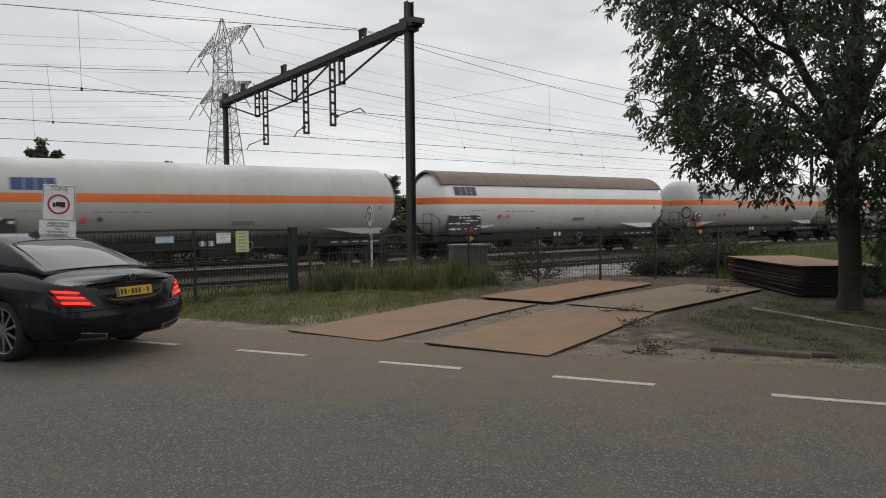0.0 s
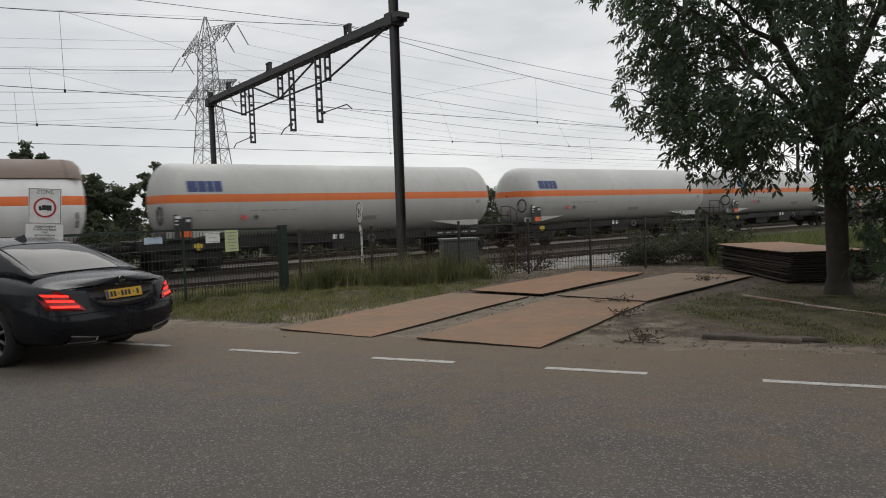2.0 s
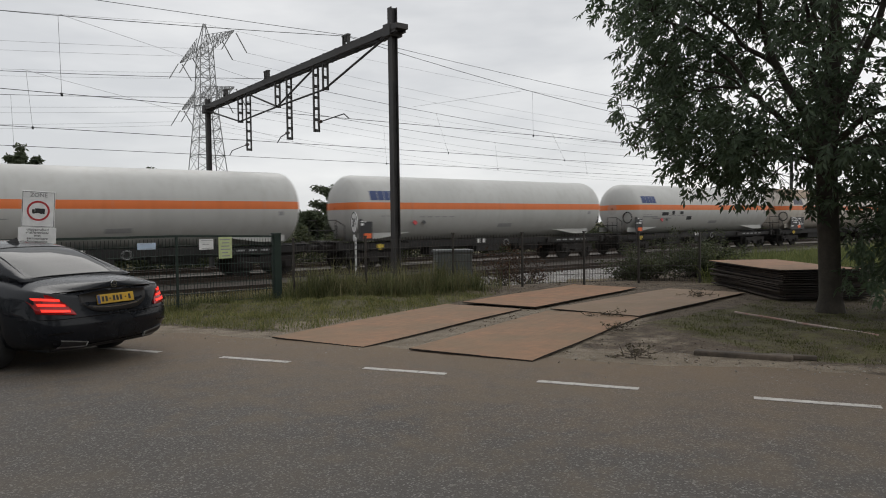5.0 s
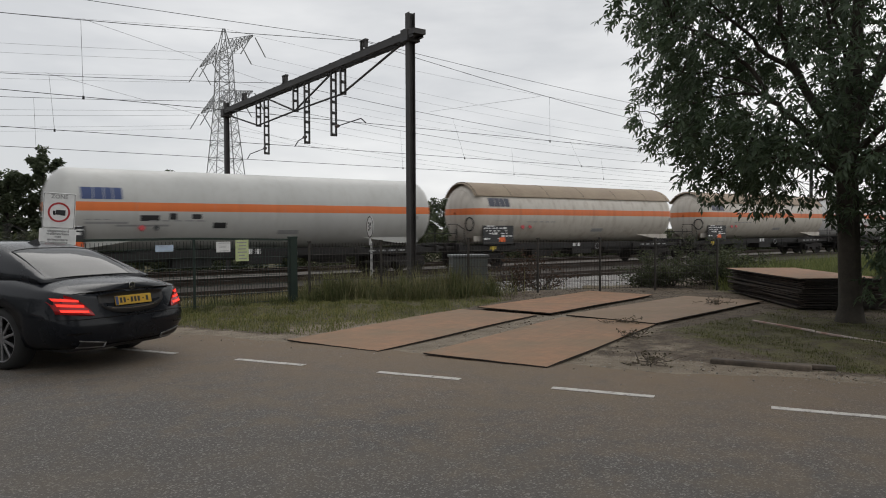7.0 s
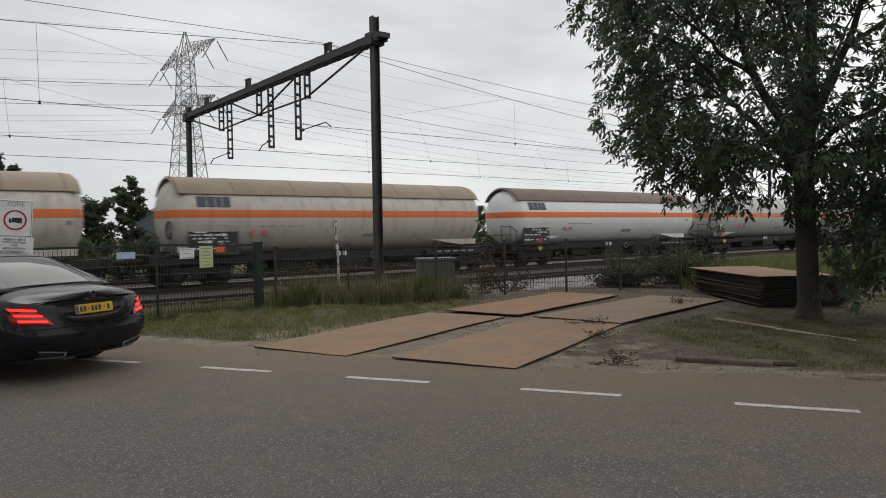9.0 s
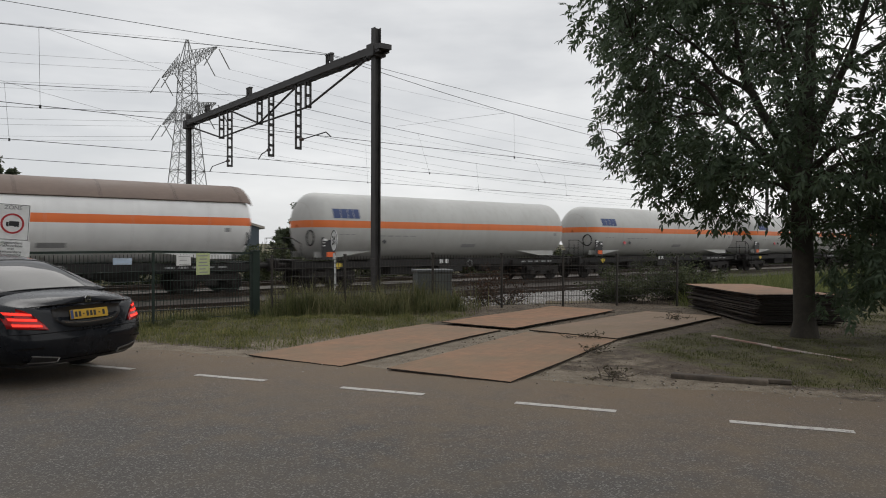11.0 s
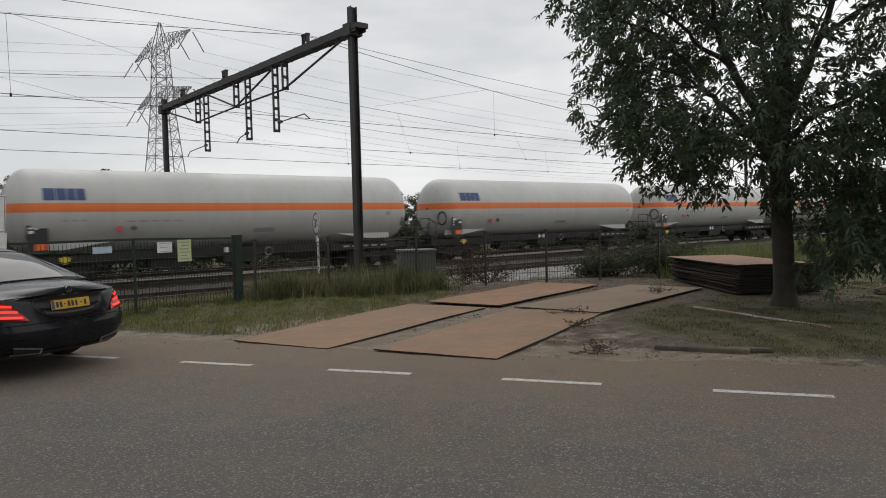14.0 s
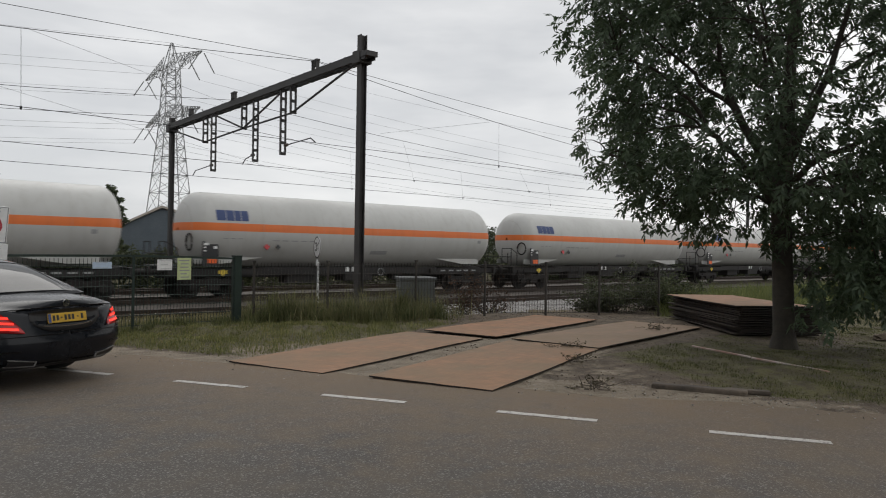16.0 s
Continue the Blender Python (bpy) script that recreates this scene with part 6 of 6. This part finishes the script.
def build_hedge():
    r = random.Random(77)
    for i in range(26):
        h = thing("hedge_bush", pose(-16 + 5.2 * i, 42.5 + r.uniform(-0.6, 0.6), -0.9), "dark green scrub beyond the tracks", "bush", "scrub beyond the tracks")
        tips = [(r.uniform(-2.9, 2.9), r.uniform(-0.9, 0.9), r.uniform(0.0, 2.2)) for _ in range(40)]
        vs, fs = [], []
        for q in tips[::3]:
            limb(vs, fs, [(q[0] * 0.8, q[1] * 0.6, 0), (q[0] * 0.9, q[1], q[2] * 0.6), q], 0.03, 0.01, 5)
        tagged(part("stem_tangle", mesh_of("stem_tangle", vs, fs, M_BARK, True), M_BARK, h), kind="stuff")
        part("foliage", leaf_cloud("foliage", tips, [r.uniform(0.5, 0.9) for _ in tips], 4200, 0.26, M_BRAMBLE, 300 + i, 0.1, 0.55), M_BRAMBLE, h)


build_hedge()


def blades(name, x, y, height, mat, seed, lean=0.5, width=0.006, label="", category="grass", flat=True):
    """Single grass blades standing at the given places."""
    r = np.random.RandomState(seed)
    n = len(x)
    z = level(x, y) - 0.01
    az = r.uniform(0, 6.283, n)
    ln = height * r.uniform(0.45, 1.3, n) * (1 if flat else 0.45 + 0.9 * clumped(2.3 * x, 2.3 * y))
    off = ln * lean * r.uniform(0.1, 1, n)
    up = np.sqrt(np.maximum(ln ** 2 - off ** 2, 0.0004))
    w = width * r.uniform(0.7, 1.4, n)
    bz = az + 1.57
    p = np.stack([x, y, z], -1)
    s = np.stack([np.cos(bz) * w, np.sin(bz) * w, 0 * w], -1)
    d = np.stack([np.cos(az) * off, np.sin(az) * off, up], -1)
    mid = p + d * np.array([0.35, 0.35, 0.6])
    v = np.stack([p - s, p + s, mid + 0.75 * s, mid - 0.75 * s, p + d], 1).reshape(-1, 3)
    o = 5 * np.arange(n)
    f = [tuple(q) for q in np.stack([o, o + 1, o + 2, o + 3], -1).tolist()] + [tuple(q) for q in np.stack([o + 3, o + 2, o + 4], -1).tolist()]
    ob = new(name, mesh_of(name, v.tolist(), f, mat))
    return tagged(ob, label, category, kind="stuff")


def scatter(n, x0, x1, y0, y1, seed, want):
    r = np.random.RandomState(seed)
    x, y = r.uniform(x0, x1, n), r.uniform(y0, y1, n)
    k = r.rand(n) < want(x, y)
    return x[k], y[k]


def clumped(x, y):
    return np.clip(0.5 + 0.5 * np.sin(2.1 * x + 1.3 * np.sin(1.7 * y)) * np.sin(1.9 * y + 1.1 * np.sin(2.3 * x)) + 0.25 * np.sin(5.3 * x - 3.1 * y), 0, 1)


def build_grass():
    g = lambda x, y: ground_cover(x, y)[0]
    x, y = scatter(120000, 2, 11.5, 8.5, 17.5, 1, lambda x, y: g(x, y) * (0.3 + 0.7 * clumped(x, y)) * (y < fence_y(x) + 1.5))
    blades("verge_grass", x, y, 0.09, M_GRASS, 2, 0.95, 0.0045, "short green grass on the verge beside the fence", flat=False)
    x, y = scatter(200000, 7, 22, 0.5, 8, 3, lambda x, y: g(x, y) * clumped(1.3 * x, 1.3 * y))
    blades("lawn_grass", x, y, 0.042, M_LAWN, 4, 0.95, 0.004, "patchy grass under the roadside tree", flat=False)
    x, y = scatter(60000, 6.5, 13, 13.2, 19.5, 5, lambda x, y: np.exp(-((y - fence_y(x) - 0.25) / 0.8) ** 2) * smooth(6.8, 8.2, x) * (1 - smooth(10.8, 12.2, x)) * (0.25 + 0.75 * clumped(x, y)))
    blades("tall_grass", x, y, 0.62, M_TALL, 6, 0.95, 0.006, "tall seeding grass along the foot of the fence", flat=False)
    x, y = scatter(90000, 6.4, 11.8, 12.6, 17.6, 15, lambda x, y: np.exp(-((y - fence_y(x) + 0.25) / 0.42) ** 2) * smooth(6.6, 8.0, x) * (1 - smooth(10.9, 11.6, x)) * clumped(1.4 * x + 3, 1.4 * y) ** 1.5)
    blades("fence_weeds", x, y, 0.46, M_WEED, 16, 1.0, 0.006, "ragged green tufts along the foot of the fence", flat=False)
    x, y = scatter(40000, 2, 8, 12, 17, 17, lambda x, y: np.exp(-((y - fence_y(x) + 0.1) / 0.3) ** 2) * clumped(1.7 * x, 1.7 * y) ** 1.5)
    blades("post_grass", x, y, 0.2, M_WEED, 18, 1.0, 0.005, "unmown grass round the fence posts", flat=False)
    x, y = scatter(70000, 2, 20, 14.5, 20.2, 7, lambda x, y: (y > fence_y(x) + 0.3) * (0.35 + 0.6 * clumped(x, y)) * (1 - 0.96 * smooth(10.6, 11.8, x)))
    blades("trackside_grass", x, y, 0.24, M_STRAW, 8, 0.6, 0.005, "dry straggling grass between fence and ballast")
    x, y = scatter(150000, 16.5, 60, 8.5, 20.2, 9, lambda x, y: np.clip(1.25 - (x - 16) / 60, 0.3, 1) * (y > 8.6 + 0.0 * x) * (0.35 + 0.65 * clumped(0.6 * x, 0.6 * y)) * smooth(0, 1.2, (x - 17.5) + 0.9 * (y - 9.5)) * smooth(-0.3, 1.5, x - 1.5 * y))
    blades("meadow_grass", x, y, 0.62, M_FIELD, 10, 0.85, 0.009, "long pale green meadow grass by the railway", flat=False)


build_grass()


def build_bush(x, y, h, w, mat, seed, name, label, count):
    r = random.Random(seed)
    z = float(level(x, y))
    t = thing(name, pose(x, y, z), label, "bush", "bushes by the fence")
    vs, fs, tips, radii = [], [], [], []
    for k in range(22):
        az = 2.4 * k
        b = grow(r, (r.uniform(-0.3, 0.3) * w, r.uniform(-0.3, 0.3) * w, 0), (math.cos(az), math.sin(az), r.uniform(0.5, 1.8)), h * r.uniform(0.7, 1.25), 0.3, 6, -0.06)
        limb(vs, fs, b, 0.012, 0.004, 4)
        for j in (2, 3, 4, 5, 6):
            tips.append(tuple(b[j]))
            radii.append(r.uniform(0.12, 0.28))
    tagged(part("stem_tangle", mesh_of("stem_tangle", vs, fs, M_BARK, True), M_BARK, t), kind="stuff")
    part("foliage", leaf_cloud("foliage", tips, radii, count, 0.08, mat, seed, 0.1, 0.55), mat, t)


for bx, by, bh, bw, bs in ((17.2, 12.9, 1.3, 0.9, 31), (18.3, 12.6, 1.45, 1.0, 32), (19.3, 12.3, 1.2, 0.9, 33), (18.2, 11.9, 0.9, 0.8, 36), (16.4, 12.9, 0.8, 0.6, 37)):
    build_bush(bx, by, bh, bw, M_BRAMBLE, bs, "bramble_bush", "dark tangled bramble bush at the fence end", 2600)
build_bush(13.7, 15.6, 1.25, 0.7, M_REDBUSH, 41, "shrub", "thin russet shrub behind the fence", 900)
build_bush(14.6, 15.4, 1.1, 0.6, M_REDBUSH, 42, "shrub", "thin russet shrub behind the fence", 600)


# ---- odds and ends on the ground ----
def build_litter():
    st = thing("marker_pole", pose(0, 0, 0), "weathered red and white wooden pole lying in the grass", "pole")
    a, b = Vector((11.45, 6.85, 0.05)), Vector((10.55, 4.2, 0.05))
    c = a.lerp(b, 0.48)
    part("pole", rods(0.017, (a, c)), M_REDWHITE, st)
    part("pole", rods(0.017, (c + Vector((0.03, -0.02, -0.015)), b)), M_REDWHITE, st)
    tm = thing("timber_beam", pose(7.98, 4.62, 0, 0, 0, math.degrees(math.atan2(-1.02, 0.53))), "old grey timber beam half sunk at the road edge", "timber")
    part("beam", boxes(((-0.05, 0, 0.015), (1.1, 0.15, 0.09), None, 0.02)), M_WOOD, tm)
    part("beam_end", boxes(((0.5, 0.16, 0.02), (0.5, 0.1, 0.05), None, 0.01)), M_WOOD, tm)
    r = random.Random(2)
    for x, y, n, rad, label in ((6.97, 5.46, 34, 0.22, "small heap of dead twigs and leaves on the sand"), (13.2, 8.75, 24, 0.3, "dead twigs and leaves on a steel plate"), (9.5, 8.15, 22, 0.25, "dead twigs caught at the plate edge"), (8.5, 7.0, 20, 0.16, "dead twigs and leaves caught at the plate edge")):
        h = thing("twig_heap", pose(x, y, 0.02 if label[0] != "d" or x < 10 else 0.07), label, "debris", "twig heaps")
        vs, fs, tips = [], [], []
        for _ in range(n):
            q = grow(r, (r.uniform(-rad, rad), r.uniform(-rad, rad) * 0.6, r.uniform(0.0, 0.04)), (r.uniform(-1, 1), r.uniform(-1, 1), 0.15), r.uniform(0.08, 0.2), 0.4, 3)
            limb(vs, fs, q, 0.007, 0.003, 4)
            tips.append(tuple(q[-1]))
        tagged(part("twig_tangle", mesh_of("twig_tangle", vs, fs, M_WOOD), M_WOOD, h), kind="stuff")
        part("dead_foliage", leaf_cloud("dead_foliage", tips, [0.05] * len(tips), 90, 0.045, M_DRY, n, 0.0, 0.5), M_DRY, h)
    # scattered pebbles and crumbs of asphalt along the road's edge
    rs = np.random.RandomState(12)
    N = 1500
    aa, bb = rs.uniform(-9, 7, N), 8.5 + rs.normal(0, 0.55, N) + 0.4
    x, y = 0.512 * aa + 0.859 * bb, -0.859 * aa + 0.512 * bb
    z = np.maximum(level(x, y), np.where(bb < 8.5, 0.02, -1))
    vv, ff = [], []
    for i in range(N):
        q = rs.normal(size=(4, 3))
        q = q / np.linalg.norm(q, axis=1)[:, None] * rs.uniform(0.006, 0.022)
        o = len(vv)
        vv += [(x[i] + a, y[i] + b, z[i] + 0.004 + 0.6 * c) for a, b, c in q]
        ff += [(o, o + 1, o + 2), (o, o + 2, o + 3), (o, o + 3, o + 1), (o + 1, o + 3, o + 2)]
    tagged(new("gravel_crumbs", mesh_of("gravel_crumbs", vv, ff, M_GRIT)), "scattered gravel crumbs along the broken road edge", "gravel", kind="stuff")
    # crumbs of earth and bits of bark on the trodden ground
    x, y = scatter(26000, 6.5, 19, 3.5, 15, 14, lambda x, y: (1 - ground_cover(x, y)[0]) * (0.859 * x + 0.512 * y > 8.7) * (0.15 + 0.85 * clumped(1.7 * x, 1.7 * y)))
    z = level(x, y)
    vv, ff = [], []
    for i in range(len(x)):
        q = rs.normal(size=(4, 3))
        q = q / np.linalg.norm(q, axis=1)[:, None] * rs.uniform(0.006, 0.03)
        o = len(vv)
        vv += [(x[i] + a, y[i] + b, z[i] + 0.003 + 0.5 * c) for a, b, c in q]
        ff += [(o, o + 1, o + 2), (o, o + 2, o + 3), (o, o + 3, o + 1), (o + 1, o + 3, o + 2)]
    tagged(new("earth_crumbs", mesh_of("earth_crumbs", vv, ff, M_CRUMB)), "dry crumbs of earth and bark on trodden ground", "earth", kind="stuff")
    # earth clods and dead leaves near the stack
    for x, y, sx in ((16.4, 5.4, 0.35), (17.3, 5.0, 0.3), (15.9, 4.9, 0.22)):
        bm = bmesh.new()
        bmesh.ops.create_icosphere(bm, subdivisions=3, radius=1)
        for v in bm.verts:
            v.co *= 1 + 0.35 * noise.noise(v.co * 2.2 + Vector((x, y, 0)))
        bmesh.ops.scale(bm, vec=(sx, sx * 0.7, 0.1), verts=bm.verts)
        c = part("earth_clod", bm, M_GROUND)
        c.matrix_basis = pose(x, y, float(level(x, y)) + 0.02)
        tagged(c, "low clod of dark earth in the grass", "earth", "earth clods")


build_litter()


def build_shed():
    s = thing("shed", pose(23.3, 72, -1.0, 0, 0, -107), "blue-grey shed with a pale pitched roof behind the railway", "building")
    v = [(-5, -4, 0), (5, -4, 0), (5, 7.2, 0), (-5, 7.2, 0), (-5, -4, 4.2), (5, -4, 4.2), (5, 7.2, 4.2), (-5, 7.2, 4.2), (-5, 0, 6.2), (5, 0, 6.2)]
    m1 = worn("shed_wall", (0.075, 0.095, 0.115), (0.105, 0.125, 0.145), 0.6, 0.7, 0, 8, 0.1)
    m2 = worn("shed_roof", (0.36, 0.325, 0.28), (0.44, 0.4, 0.35), 0.6, 0.7, 0, 8, 0.1)
    part("wall", mesh_of("wall", v, [(0, 1, 5, 4), (1, 2, 6, 9, 5), (2, 3, 7, 6), (3, 0, 4, 8, 7)], m1), m1, s)
    for e in (-4.4, 7.7):
        q = [(-5.3, e, 4.05), (5.3, e, 4.05), (5.3, 0, 6.3), (-5.3, 0, 6.3)]
        q += [(a, b, c + 0.22) for a, b, c in q]
        part("roof", mesh_of("roof", q, [(0, 1, 2, 3), (4, 5, 6, 7), (0, 1, 5, 4), (1, 2, 6, 5), (3, 0, 4, 7)], m2), m2, s)
    part("door", boxes(((0, -4.03, 1.3), (2.4, 0.08, 2.6), None, 0.02)), M_FRAME, s)
    for x in (-3, 3):
        part("window", boxes(((x, -4.03, 2.2), (1.4, 0.08, 1.0), None, 0.02)), M_BLACK, s)


build_shed()


# ---- what moves: the train runs by at an even pace ----
def motions():
    times = [0.0, 0.04, 0.1] + [0.5 * i for i in range(1, 32)] + [15.9, 15.96, 16.0]
    for k, w in WAGONS.items():
        walk(w, [(round(t * FPS) / FPS, pose(start_of(k) + PACE * round(t * FPS) / FPS, TRACKS[1], RAIL_Z)) for t in times])


motions()
